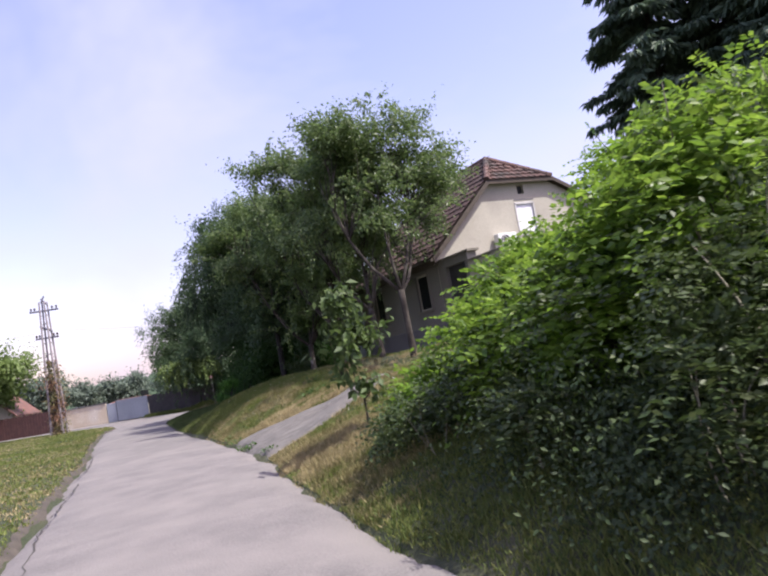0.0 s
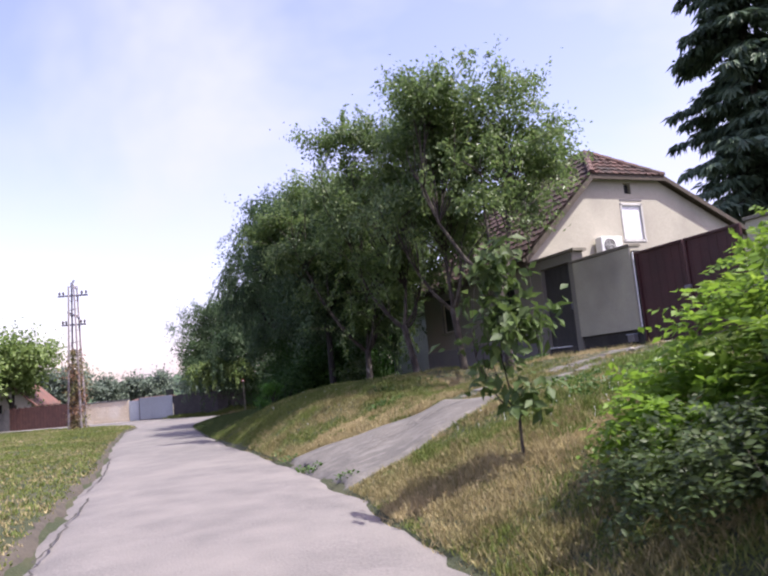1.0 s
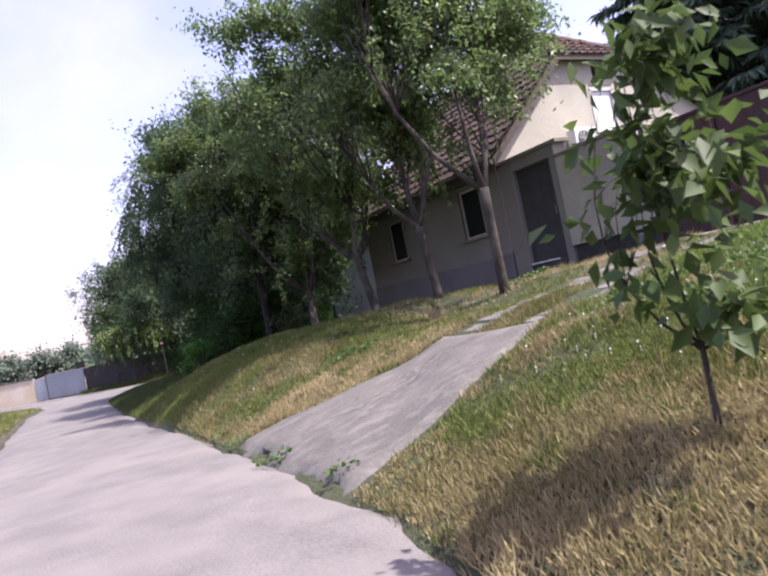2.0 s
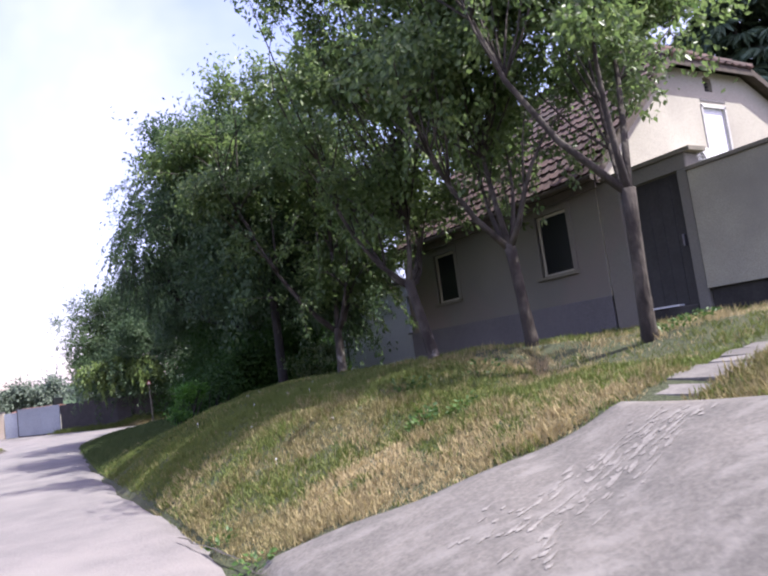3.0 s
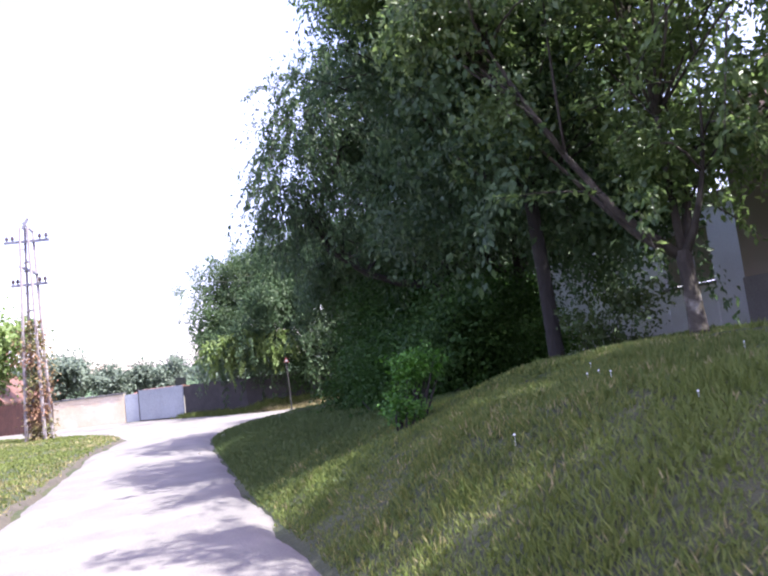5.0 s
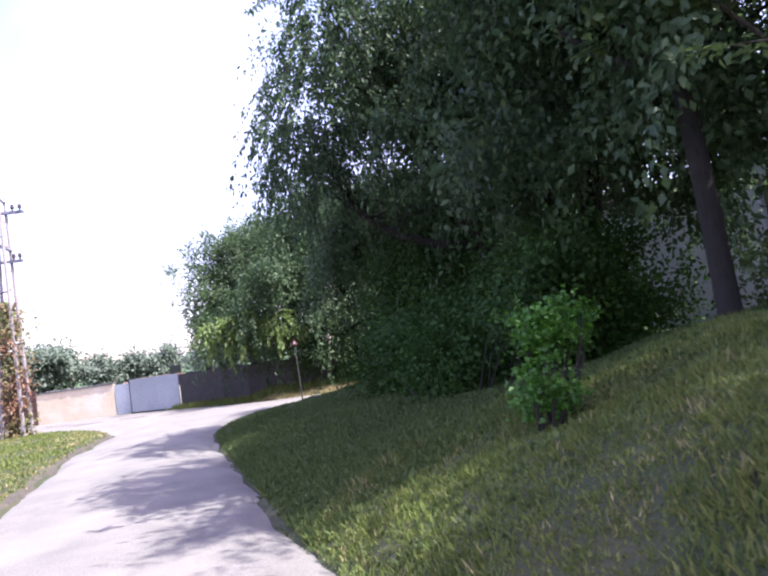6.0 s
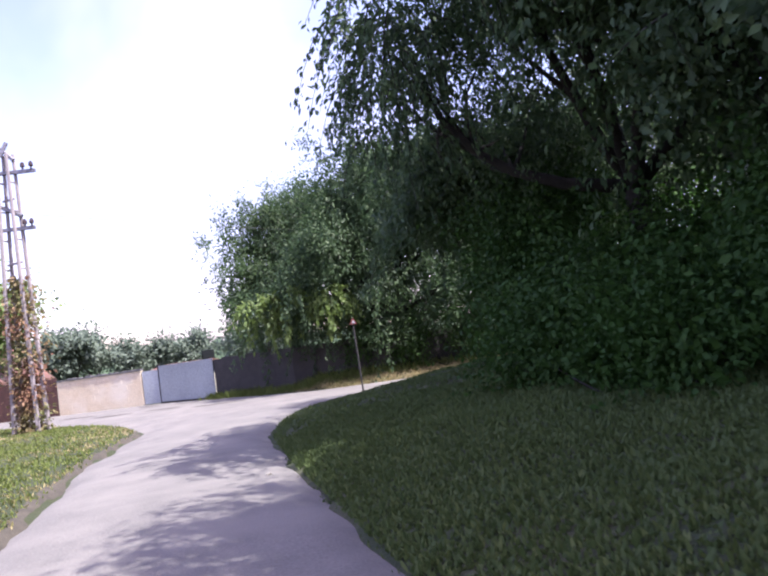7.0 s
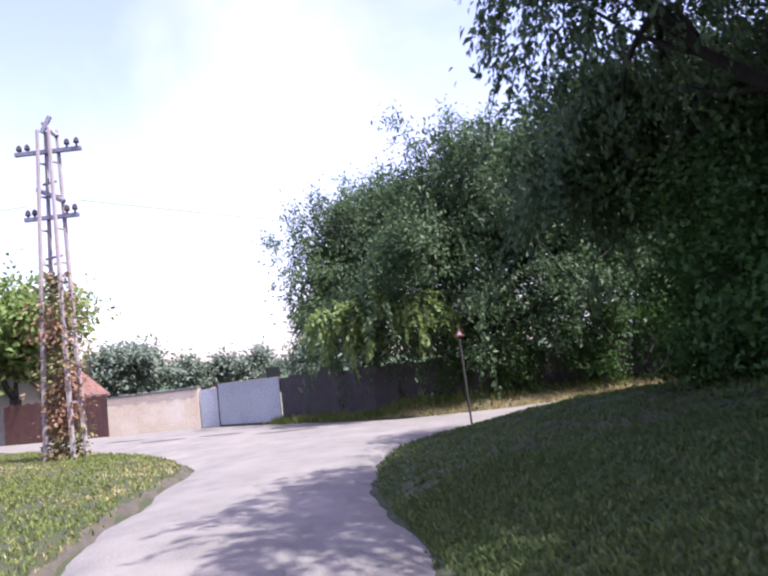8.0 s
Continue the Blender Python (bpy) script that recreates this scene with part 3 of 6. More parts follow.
def tree(name, x, y, z, fork, radius, lobes, label, leaf_mat, clumps=260, per=55, leaf=0.11, spread=0.3, droop=0.35,
         strings=0.0, seed=1, lean=(0, 0), limewash=0.0, limbs=4, group="", width=0.27, category="tree", twigs=50, bark="bark", loose=0, hang=0.5, reach=0.8, core=0.26):
    """Tapered trunk, main limbs, thin branches and a crown of small leaves in clumps."""
    rng = np.random.default_rng(seed)
    t = thing(name, x, y, z, label, category, group)
    fx, fy = x + lean[0], y + lean[1]
    tp = [(x, y, z - 0.2), (x + lean[0] * 0.15, y + lean[1] * 0.1, z + 0.12), (x + lean[0] * 0.45, y + lean[1] * 0.4, z + fork * 0.45),
          (x + lean[0] * 0.8, y + lean[1] * 0.8, z + fork * 0.8), (fx, fy, z + fork)]
    part("trunk", Shape().tube(tp, [radius * 1.3, radius * 1.08, radius * 0.95, radius * 0.93, radius * 1.02], 10), bark, t, smooth=True)
    if limewash:
        k = [i / 4 for i in range(5)]
        lp = [(x + lean[0] * limewash / fork * (0.1 + 0.8 * s), y + lean[1] * limewash / fork * (0.1 + 0.8 * s), z + 0.05 + (limewash - 0.05) * s) for s in k]
        part("limewash_coat", Shape().tube(lp, [radius * 1.2, radius * 1.1, radius * 1.04, radius * 1.02, radius * 1.01], 10, cap=False), "lime", t, "flaking white limewash", smooth=True)
    pts, base, way, L, face = crown_leaves(rng, lobes, clumps, per, leaf, spread, droop, strings, core)
    ends = []
    for i in range(limbs):
        l = lobes[i % len(lobes)]
        a = 2 * math.pi * (i + 0.35 * rng.random()) / limbs
        e = (l[0] + 0.35 * l[3] * math.cos(a), l[1] + 0.35 * l[4] * math.sin(a), l[2] + 0.25 * l[5])
        path = np.array(limb_path((fx, fy, z + fork - 0.08), e, 0.0, rng, 7))
        k = np.linspace(0, 1, 7).reshape(-1, 1)                 # limbs sweep out low, then turn upwards
        turn = (k ** 0.78 - k) * (np.array(e) - path[0]) * np.array([1, 1, 0]) + (k ** 1.1 - k) * (e[2] - path[0][2]) * np.array([0, 0, 1])
        ends.append([tuple(q) for q in path + turn])
        part("limb", Shape().tube(ends[-1], [radius * q for q in (0.62, 0.5, 0.4, 0.31, 0.23, 0.15, 0.08)], 7), bark, t, smooth=True)
    sh = Shape()
    for p in pts[rng.permutation(len(pts))[:twigs]]:
        path = ends[int(np.argmin([np.linalg.norm(np.array(e[4]) - p) for e in ends]))]
        s = path[2 + int(rng.integers(0, 4))]
        sh.tube(limb_path(s, p, 0.1, rng, 5), [radius * 0.24, radius * 0.19, radius * 0.14, radius * 0.09, radius * 0.04], 5)
    if loose:
        paths, b2, w2, L2 = sprigs(rng, lobes, loose, leaf, hang, reach)
        for path in paths:
            sh.tube(path, [0.012, 0.010, 0.008, 0.006, 0.004, 0.003], 4)
        base, way, L = np.concatenate([base, b2]), np.concatenate([way, w2]), np.concatenate([L, L2])
        face = np.concatenate([face, np.tile([0, 0, 1.0], (len(b2), 1))])
    tagged(part("branchwork", sh, bark, t, smooth=True), kind="stuff")
    part("crown", leaf_mesh("crown", base, way, L, L * width, leaf_mat, rng, 0.25, face), leaf_mat, t)
    return t


# ---- the plan: road edges and ground ----
LEFT = np.array([(-40, -1.5), (0, 1.3), (9.5, 2.1), (15, 2.55), (20.5, 3.1), (29, 3.55), (32.2, 3.85), (36, 4.12), (39, 4.42), (41, 4.78), (42.7, 5.15), (43.4, 5.2), (45, 4.95), (47.4, 4.2), (57, -1.1), (66, -6.5)])
RIGHT = np.array([(-40, 3.2), (4.8, 4.95), (7.2, 5.1), (9, 5.34), (10.8, 5.53), (12.4, 5.82), (14.5, 6.0), (17, 6.16), (20, 6.27), (25.5, 6.38), (28.2, 6.5), (31, 6.7), (34.7, 6.97), (37.5, 7.25), (38.7, 7.45), (40.5, 8.0), (42, 8.7), (43.3, 9.85), (44, 11), (45, 13.5),
                  (46, 17), (46.4, 42), (46.6, 42), (46.9, 18), (47.3, 13.6), (48.3, 11.2), (50.4, 9.9), (53.9, 8.1), (56.8, 6.2), (57.2, 5.55), (59.7, 2.05), (63.5, -3.0), (66, -6.4)])
PLATEAU = np.array([(-40, 1.2), (5, 1.35), (16, 1.40), (23.2, 1.28), (24.2, 1.10), (25.5, 0.85), (28, 0.70), (34, 0.62), (38, 0.52), (42, 0.30), (45, 0.10), (46.5, 0.0)])
YARD = np.array([(-40, 1.55), (16, 1.52), (20, 1.42), (24, 1.33), (27.5, 1.25), (29, 1.0), (36, 0.95), (42, 0.5), (46.5, 0.0)])


def edge_left(y):
    return np.interp(y, LEFT[:, 0], LEFT[:, 1])


def edge_right(y):
    return np.interp(y, RIGHT[:, 0], RIGHT[:, 1])


def ground_z(x, y):
    """Height of the ground: a level road, a bank on its right and a verge on its left."""
    x, y = np.asarray(x, float), np.asarray(y, float)
    d = x - edge_right(y)
    # the crest of the bank runs slantwise away from the road; behind it the ground drops
    up = np.where(y < 46.6, np.interp(np.where(y < 34, y - 0.9 * np.clip(d, 0, 4.2) * np.clip((34 - y) / 5, 0, 1), y), PLATEAU[:, 0], PLATEAU[:, 1]), 0.0)
    yard = np.where(y < 46.6, np.interp(y, YARD[:, 0], YARD[:, 1]), 0.0)
    bank = up * (1 - np.exp(-np.maximum(d, 0) / np.interp(y, (17, 22, 26, 30), (1.7, 1.25, 1.25, 1.7))))
    even = np.interp(d, (0, 2.5, 4.8, 7.8), (0, 0.84, 1.18, 1.52))
    k = np.interp(y, (4, 8, 18.0, 19.4), (0, 1, 1, 0))
    bank = bank * (1 - k) + even * k
    k = np.clip((x - 10.5) / 3.5, 0, 1)
    bank = np.where(d > 0, bank * (1 - k) + yard * k, 0.0)
    lump = 0.05 * np.sin(x * 1.7 + 0.6 * np.sin(y * 0.9)) * np.sin(y * 1.3 + x * 0.4) + 0.03 * np.sin(x * 3.9 + 1.0) * np.sin(y * 3.1)
    z = bank + lump * np.clip(d / 1.2, 0, 1) * (d > 0) * (x < 13)
    s = edge_left(y) - x
    verge = np.where(s > 0, 0.10 * np.clip(s / 0.22, 0, 1) + lump * 0.6 * np.clip(s / 2, 0, 1), 0.0)
    z = np.where(s > 0, verge, z)
    rise = np.clip((y - np.interp(x, (9.9, 11.2, 13.6, 18, 42), (50.6, 48.5, 47.5, 47.1, 46.8))) / 1.6, 0, 1) * np.clip((x - 9.9) / 1.5, 0, 1)
    z = np.where((d > 0) & (y > 46.6), z + 0.3 * rise, z)      # low grassy rise before the dark fence
    return np.where((s <= 0) & (d <= 0), -0.06, z)


def gz(x, y):
    return float(ground_z(x, y))


def grid_lines(a, b, step, far):
    inner = list(np.arange(a, b + 1e-6, step))
    outer, g, s = [], b, step
    while g < far:
        s *= 1.5
        g += s
        outer.append(g)
    low, g, s = [], a, step
    while g > -far:
        s *= 1.5
        g -= s
        low.append(g)
    return np.array(low[::-1] + inner + outer)


def build_ground():
    xs, ys = grid_lines(-6, 20, 0.2, 1800), grid_lines(-6, 66, 0.3, 1800)
    X, Y = np.meshgrid(xs, ys)
    Z = ground_z(X, Y)
    v = np.stack([X, Y, Z], -1).reshape(-1, 3)
    w = len(xs)
    j, i = np.meshgrid(np.arange(len(ys) - 1), np.arange(w - 1), indexing="ij")
    a = (j * w + i).ravel()
    f = np.stack([a, a + 1, a + 1 + w, a + w], -1)
    me = mesh_of("ground", v.tolist(), f.tolist(), M["soil"], True)
    tagged(new("ground", me), "uneven dry soil with thatch and patchy grass", "ground", kind="structure")


def build_road():
    """The paved lane and the junction at its end, with ragged edges."""
    rng = np.random.default_rng(5)
    ys = np.concatenate([np.arange(-40, 66, 0.25)])
    wob = lambda n: np.convolve(rng.normal(size=n + 8), np.ones(4) / 4, "same")[4:-4] * 0.11
    l, r = edge_left(ys) - 0.02 + wob(len(ys)), edge_right(ys) + 0.05 + wob(len(ys))
    n = 12
    v, f = [], []
    for k, y in enumerate(ys):
        for i in range(n + 1):
            s = i / n
            crown = 0.035 * (1 - (2 * s - 1) ** 2)
            z = 0.012 + crown if 0 < i < n else -0.075
            v.append((l[k] + (r[k] - l[k]) * s, y + 0.0, z))
    for k in range(len(ys) - 1):
        for i in range(n):
            a = k * (n + 1) + i
            f.append((a, a + 1, a + n + 2, a + n + 1))
    road = tagged(new("road", mesh_of("road", v, f, M["asphalt"], True)), "narrow lane of worn pale grey asphalt", "road", kind="structure")
    # cracks: narrow ribbons lying on the paving
    for pts in ([(2.25, 6.0), (2.4, 10.4), (2.62, 13.0), (2.95, 16.0)], [(6.0, 18.6), (6.15, 17.2), (6.05, 15.8), (6.2, 14.4), (6.0, 13.6)], [(2.9, 16.6), (3.2, 19.5), (3.45, 24.0)]):
        p = []
        for (ax, ay), (bx, by) in zip(pts, pts[1:]):
            m = max(2, int(math.hypot(bx - ax, by - ay) / 0.18))
            p += [(ax + (bx - ax) * q / m + rng.normal() * 0.02, ay + (by - ay) * q / m + rng.normal() * 0.02) for q in range(m)]
        s = Shape()
        rim = []
        for i, (px, py) in enumerate(p):
            qx, qy = p[min(i + 1, len(p) - 1)][0] - p[max(i - 1, 0)][0], p[min(i + 1, len(p) - 1)][1] - p[max(i - 1, 0)][1]
            e = math.hypot(qx, qy) or 1
            w = 0.004 + 0.012 * rng.random()
            el, er = float(edge_left(py)), float(edge_right(py))
            u = min(max((px - el) / (er - el), 0.0), 1.0)
            z = 0.018 + 0.035 * (1 - (2 * u - 1) ** 2)
            if u > 0.93:
                z = 0.055
            rim += [(px - qy / e * w, py + qx / e * w, z), (px + qy / e * w, py - qx / e * w, z)]
        s.add(rim, [(2 * i, 2 * i + 1, 2 * i + 3, 2 * i + 2) for i in range(len(p) - 1)])
        part("crack", s, "crack", road)
    # bare soil lip where the grass ends
    for side, y0, y1, wide in ((-1, -6.0, 46.0, 0.11),):
        yy = np.arange(y0, y1, 0.22)
        s = Shape()
        rim = []
        for y in yy:
            e = float(edge_left(y)) if side < 0 else float(edge_right(y))
            a, b = -0.05 - 0.07 * rng.random(), wide * (0.5 + 0.8 * rng.random())
            rim += [(e + side * a, y, -0.09), (e + side * 0.02, y, 0.012 + 0.02 * rng.random()), (e + side * b, y, gz(e + side * b, y) + 0.01)]
        s.add(rim, [(3 * i + j, 3 * i + j + 1, 3 * i + j + 4, 3 * i + j + 3) for i in range(len(yy) - 1) for j in (0, 1)])
        part("soil_edge", s, "mud", road, "bare dark soil along the grass", True)
    # shallow muddy hollows at the junction and along the edges
    for x, y, a, b, turn in ((4.4, 52.0, 0.9, 0.16, -0.5), (6.0, 51.2, 0.7, 0.14, -0.6), (3.2, 54.2, 0.8, 0.2, -0.55), (5.6, 54.6, 0.6, 0.15, -0.7), (7.6, 49.2, 0.8, 0.13, -0.4), (6.9, 52.9, 0.5, 0.12, -0.6)):
        k = 18
        z = 0.02 + 0.035 * max(0.0, 1 - (2 * (x - float(edge_left(y))) / (float(edge_right(y)) - float(edge_left(y))) - 1) ** 2)
        rim = []
        for i in range(k):
            w = 2 * math.pi * i / k
            r = 0.7 + 0.5 * rng.random()
            u, v = a * r * math.cos(w), b * r * math.sin(w)
            rim.append((x + u * math.cos(turn) - v * math.sin(turn), y + u * math.sin(turn) + v * math.cos(turn), z))
        part("mud_patch", Shape().add(rim + [(x, y, z + 0.004)], [(i, (i + 1) % k, k) for i in range(k)]), "mud", road, "dried mud in a shallow hollow")


build_ground()
build_road()


# ---- driveway ----
def build_driveway():
    d = thing("driveway", 8, 15.8, gz(8, 15.8), "rough concrete driveway running up the bank to a gate", "driveway", kind="structure")
    rng = np.random.default_rng(3)
    left = [(6.15, 17.2), (7.2, 16.3), (8.0, 15.92), (8.72, 15.6)]
    right = [(5.85, 13.05), (6.9, 13.27), (7.8, 13.43), (8.68, 13.62)]
    n, k = 26, 22
    lx, ly = zip(*left)
    rx, ry = zip(*right)
    v, f = [], []
    for i in range(n + 1):
        s = i / n * 3
        a = np.array([np.interp(s, range(4), lx), np.interp(s, range(4), ly)])
        b = np.array([np.interp(s, range(4), rx), np.interp(s, range(4), ry)])
        for j in range(k + 1):
            q = a + (b - a) * j / k
            if j in (0, k):
                q = q + rng.normal(size=2) * 0.035
            if i == 0:
                q = q + np.array([rng.normal() * 0.06, 0])
            z = max(gz(*q), 0.0) + 0.045
            if j in (0, k) or i in (0, n):
                z -= 0.11
            v.append((q[0], q[1], z))
    for i in range(n):
        for j in range(k):
            a = i * (k + 1) + j
            f.append((a, a + k + 1, a + k + 2, a + 1))
    part("concrete_apron", mesh_of("concrete_apron", v, f, M["concrete"], True), "concrete", d)
    # pale scrapes where vehicles ground on the ramp
    sc = Shape()
    for i in range(150):
        t, lane = rng.random() ** 0.8, (-0.28, 0.0, 0.3)[int(rng.integers(3))]
        x, y = 6.75 + 1.7 * t, 14.95 - 0.1 * t + (lane + 0.11 * rng.normal()) * (1 - 0.45 * t)
        run, w = 0.025 + 0.10 * rng.random() ** 3, 0.008 + 0.014 * rng.random()
        a = 0.05 - 0.2 * lane + 0.12 * rng.normal()
        rim = []
        for u, k in ((-1, 0.2), (-0.4, 1), (0.35, 0.7), (1, 0.15)):
            for sg in (-1, 1):
                qx = x + u * run * math.cos(a) - sg * w * k * (0.6 + 0.8 * rng.random()) * math.sin(a)
                qy = y + u * run * math.sin(a) + sg * w * k * (0.6 + 0.8 * rng.random()) * math.cos(a)
                rim.append((qx, qy, max(gz(qx, qy), 0.0) + 0.0495))
        sc.add(rim, [(0, 2, 3, 1), (2, 4, 5, 3), (4, 6, 7, 5)])
    tagged(part("scrape_marks", sc, "scrape", d, "pale scrapes worn into the concrete"), kind="stuff")
    shapes = []
    for q in range(3):
        r = np.random.default_rng(20 + q)
        s = Shape()
        w, h = 0.105 + 0.012 * q, 0.25 + 0.015 * q
        ring = [(-w + r.normal() * 0.015, -h + r.normal() * 0.02), (0, -h - 0.02), (w, -h + r.normal() * 0.02), (w + 0.015, 0.05), (w + r.normal() * 0.015, h), (0.04, h + 0.015), (-w, h - 0.02), (-w - 0.01, 0)]
        s.add([(x, y, -0.06) for x, y in ring] + [(x, y, 0.0) for x, y in ring] + [(x * 0.95, y * 0.95, 0.012) for x, y in ring],
              [(i, (i + 1) % 8, 8 + (i + 1) % 8, 8 + i) for i in range(8)] + [(8 + i, 8 + (i + 1) % 8, 16 + (i + 1) % 8, 16 + i) for i in range(8)] + [tuple(range(16, 24))])
        shapes.append(tidy(mesh_of("paving_slab", s.v, s.f, M["slab"])))
    for (x0, y0), (x1, y1), wide in (((8.85, 15.3), (13.75, 15.3), 1), ((8.8, 13.97), (13.75, 14.15), 1)):
        c = int(math.hypot(x1 - x0, y1 - y0) / 0.25)
        for i in range(c):
            for j in range(wide):
                s = (i + 0.5) / c
                x, y = x0 + (x1 - x0) * s + rng.normal() * 0.03, y0 + (y1 - y0) * s + rng.normal() * 0.03 - j * 0.0
                y += (j - (wide - 1) / 2) * 0.66
                if rng.random() < (0.02 if y1 < 15 else 0.08):
                    continue
                e = 0.3
                o = part("paving_slab", shapes[int(rng.integers(3))], "slab")
                nx = (gz(x + e, y) - gz(x - e, y)) / (2 * e)
                o.matrix_basis = Matrix.Translation((x, y, gz(x, y) - 0.006 + 0.008 * rng.random())) @ Matrix.Rotation(-math.atan(nx) + rng.normal() * 0.02, 4, "Y") @ Matrix.Rotation(rng.normal() * 0.02, 4, "X") @ Matrix.Rotation(rng.normal() * 0.07 - 0.05, 4, "Z")
                o.parent = d
                o.matrix_parent_inverse = d.matrix_basis.inverted()


build_driveway()


# ---- house with its yard wall ----
WALL_X, GABLE_Y, END_Y = 14.0, 20.25, 26.8
EAVE_Z, RIDGE_X, RIDGE_Z = 4.34, 17.65, 7.75


def window(house, y0, y1, z0, z1):
    """A small casement in a plaster surround: frame, glass, sill."""
    w = Shape()
    for a, b, c, d in ((y0 - 0.16, y0 - 0.055, z0 - 0.05, z1 + 0.16), (y1 + 0.055, y1 + 0.16, z0 - 0.05, z1 + 0.16), (y0 - 0.055, y1 + 0.055, z1 + 0.055, z1 + 0.16)):
        w.box(WALL_X - 0.035, WALL_X + 0.04, a, b, c, d)
    p = part("window", w, "plaster", house, "plain plaster surround")
    fr = Shape()
    for a, b, c, d in ((y0 - 0.055, y0, z0, z1), (y1, y1 + 0.055, z0, z1), (y0 - 0.055, y1 + 0.055, z1, z1 + 0.055), (y0 - 0.055, y1 + 0.055, z0 - 0.055, z0)):
        fr.box(WALL_X + 0.03, WALL_X + 0.09, a, b, c, d)
    part("frame", fr, "plaster_gable", p, "weathered pale frame")
    part("pane", Shape().box(WALL_X + 0.06, WALL_X + 0.07, y0, y1, z0, z1), "glass", p, "dark reflecting glass")
    part("sill", Shape().box(WALL_X - 0.09, WALL_X + 0.06, y0 - 0.17, y1 + 0.17, z0 - 0.11, z0 - 0.05), "coping", p, "weathered grey sill")


def build_house():
    h = thing("house", 17.5, 23.5, 1.3, "low plastered village house with cream gable and clay tile roof", "house")
    y_w = [(21.06, 21.78, 2.67, 3.74), (24.66, 25.36, 2.67, 3.70)]
    holes = [(a - 0.055, b + 0.055, c - 0.055, d + 0.055) for a, b, c, d in y_w]
    # facade wall, with the openings cut through
    w = Shape()
    ys = [GABLE_Y + 0.004, holes[0][0], holes[0][1], holes[1][0], holes[1][1], END_Y - 0.02]
    for i in range(5):
        if i in (1, 3):
            q = holes[i // 2]
            spans = [(1.0, q[2]), (q[3], EAVE_Z)]
        else:
            spans = [(1.0, holes[0][2]), (holes[0][2], holes[0][3]), (holes[0][3], EAVE_Z)]
        for lo, hi in spans:
            w.prism([(ys[i], lo), (ys[i + 1], lo), (ys[i + 1], hi), (ys[i], hi)], "x", WALL_X, WALL_X + 0.4)
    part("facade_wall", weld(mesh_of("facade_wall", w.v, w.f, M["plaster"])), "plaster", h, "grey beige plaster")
    part("plinth", Shape().box(WALL_X - 0.025, WALL_X + 0.1, GABLE_Y, END_Y + 0.01, 0.9, 2.05), "plinth", h, "grey rendered plinth band")
    # gable wall: steep near slope, half-hipped top, shallower far slope; with an opening for the attic window and the vent
    slope = (RIDGE_Z - EAVE_Z) / (RIDGE_X - WALL_X)
    g = Shape()
    top = lambda x: min(EAVE_Z - 0.1 + slope * (x - WALL_X), 6.48, 6.48 - (x - 18.95) * 0.50 if x > 18.95 else 9)
    xs = [14.004, 15.2, 16.39, 17.46, 17.66, 17.92, 18.21, 18.95, 20.2, 21.6, 23.2]
    for a, b in zip(xs, xs[1:]):
        za, zb = top(a), top(b)
        cuts = [1.0, 4.04] + ([4.67, 5.72, 6.05, 6.36] if za > 6.40 and zb > 6.40 else []) + [None]
        spans = list(zip(cuts, cuts[1:]))
        if 17.46 <= a < 18.21:
            spans.remove((4.67, 5.72))
            if abs(a - 17.66) < 0.01:
                spans.remove((6.05, 6.36))
        for lo, hi in spans:
            g.prism([(a, lo), (b, lo), (b, hi or zb), (a, hi or za)], "y", GABLE_Y, GABLE_Y + 0.3)
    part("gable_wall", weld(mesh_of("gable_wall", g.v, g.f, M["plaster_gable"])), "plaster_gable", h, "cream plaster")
    part("end_wall", Shape().prism([(14.02, 1.0), (23.2, 1.0), (23.2, 4.2), (18.9, 6.3), (RIDGE_X, RIDGE_Z - 0.15), (14.02, EAVE_Z - 0.05)], "y", END_Y - 0.3, END_Y), "plaster", h)
    part("back_wall", Shape().box(22.9, 23.2, GABLE_Y + 0.31, END_Y - 0.31, 1.0, 4.2), "plaster", h)
    for q in y_w:
        window(h, *q)
    # attic window, closed by a white board, and the vent
    a = part("attic_window", Shape().box(17.48, 18.19, GABLE_Y + 0.04, GABLE_Y + 0.10, 4.69, 5.70), "white", h, "closed white attic window")
    fr = Shape()
    for x0, x1, z0, z1 in ((17.42, 17.48, 4.64, 5.75), (18.19, 18.25, 4.64, 5.75), (17.42, 18.25, 5.70, 5.77), (17.40, 18.27, 4.61, 4.67)):
        fr.box(x0, x1, GABLE_Y - 0.02, GABLE_Y + 0.06, z0, z1)
    part("frame", fr, "barge", a, "thin weathered frame")
    part("lintel", Shape().box(17.44, 18.26, GABLE_Y - 0.012, GABLE_Y + 0.02, 5.83, 5.88), "plinth", h)
    v = part("vent", Shape().box(17.67, 17.91, GABLE_Y + 0.12, GABLE_Y + 0.16, 6.06, 6.35), "dark", h, "dark attic vent")
    for i in range(3):
        part("slat", Shape().box(17.67, 17.91, GABLE_Y + 0.07, GABLE_Y + 0.11, 6.11 + i * 0.08, 6.125 + i * 0.08), "dark", v)
    # roof
    th = 0.10
    r = Shape()
    ex, ez = 13.80, EAVE_Z - 0.20 * slope
    y0, y1 = GABLE_Y - 0.22, END_Y + 0.15
    hip_y, hip_z, hx0, hx1 = 21.7, 6.54, 16.355, 19.05
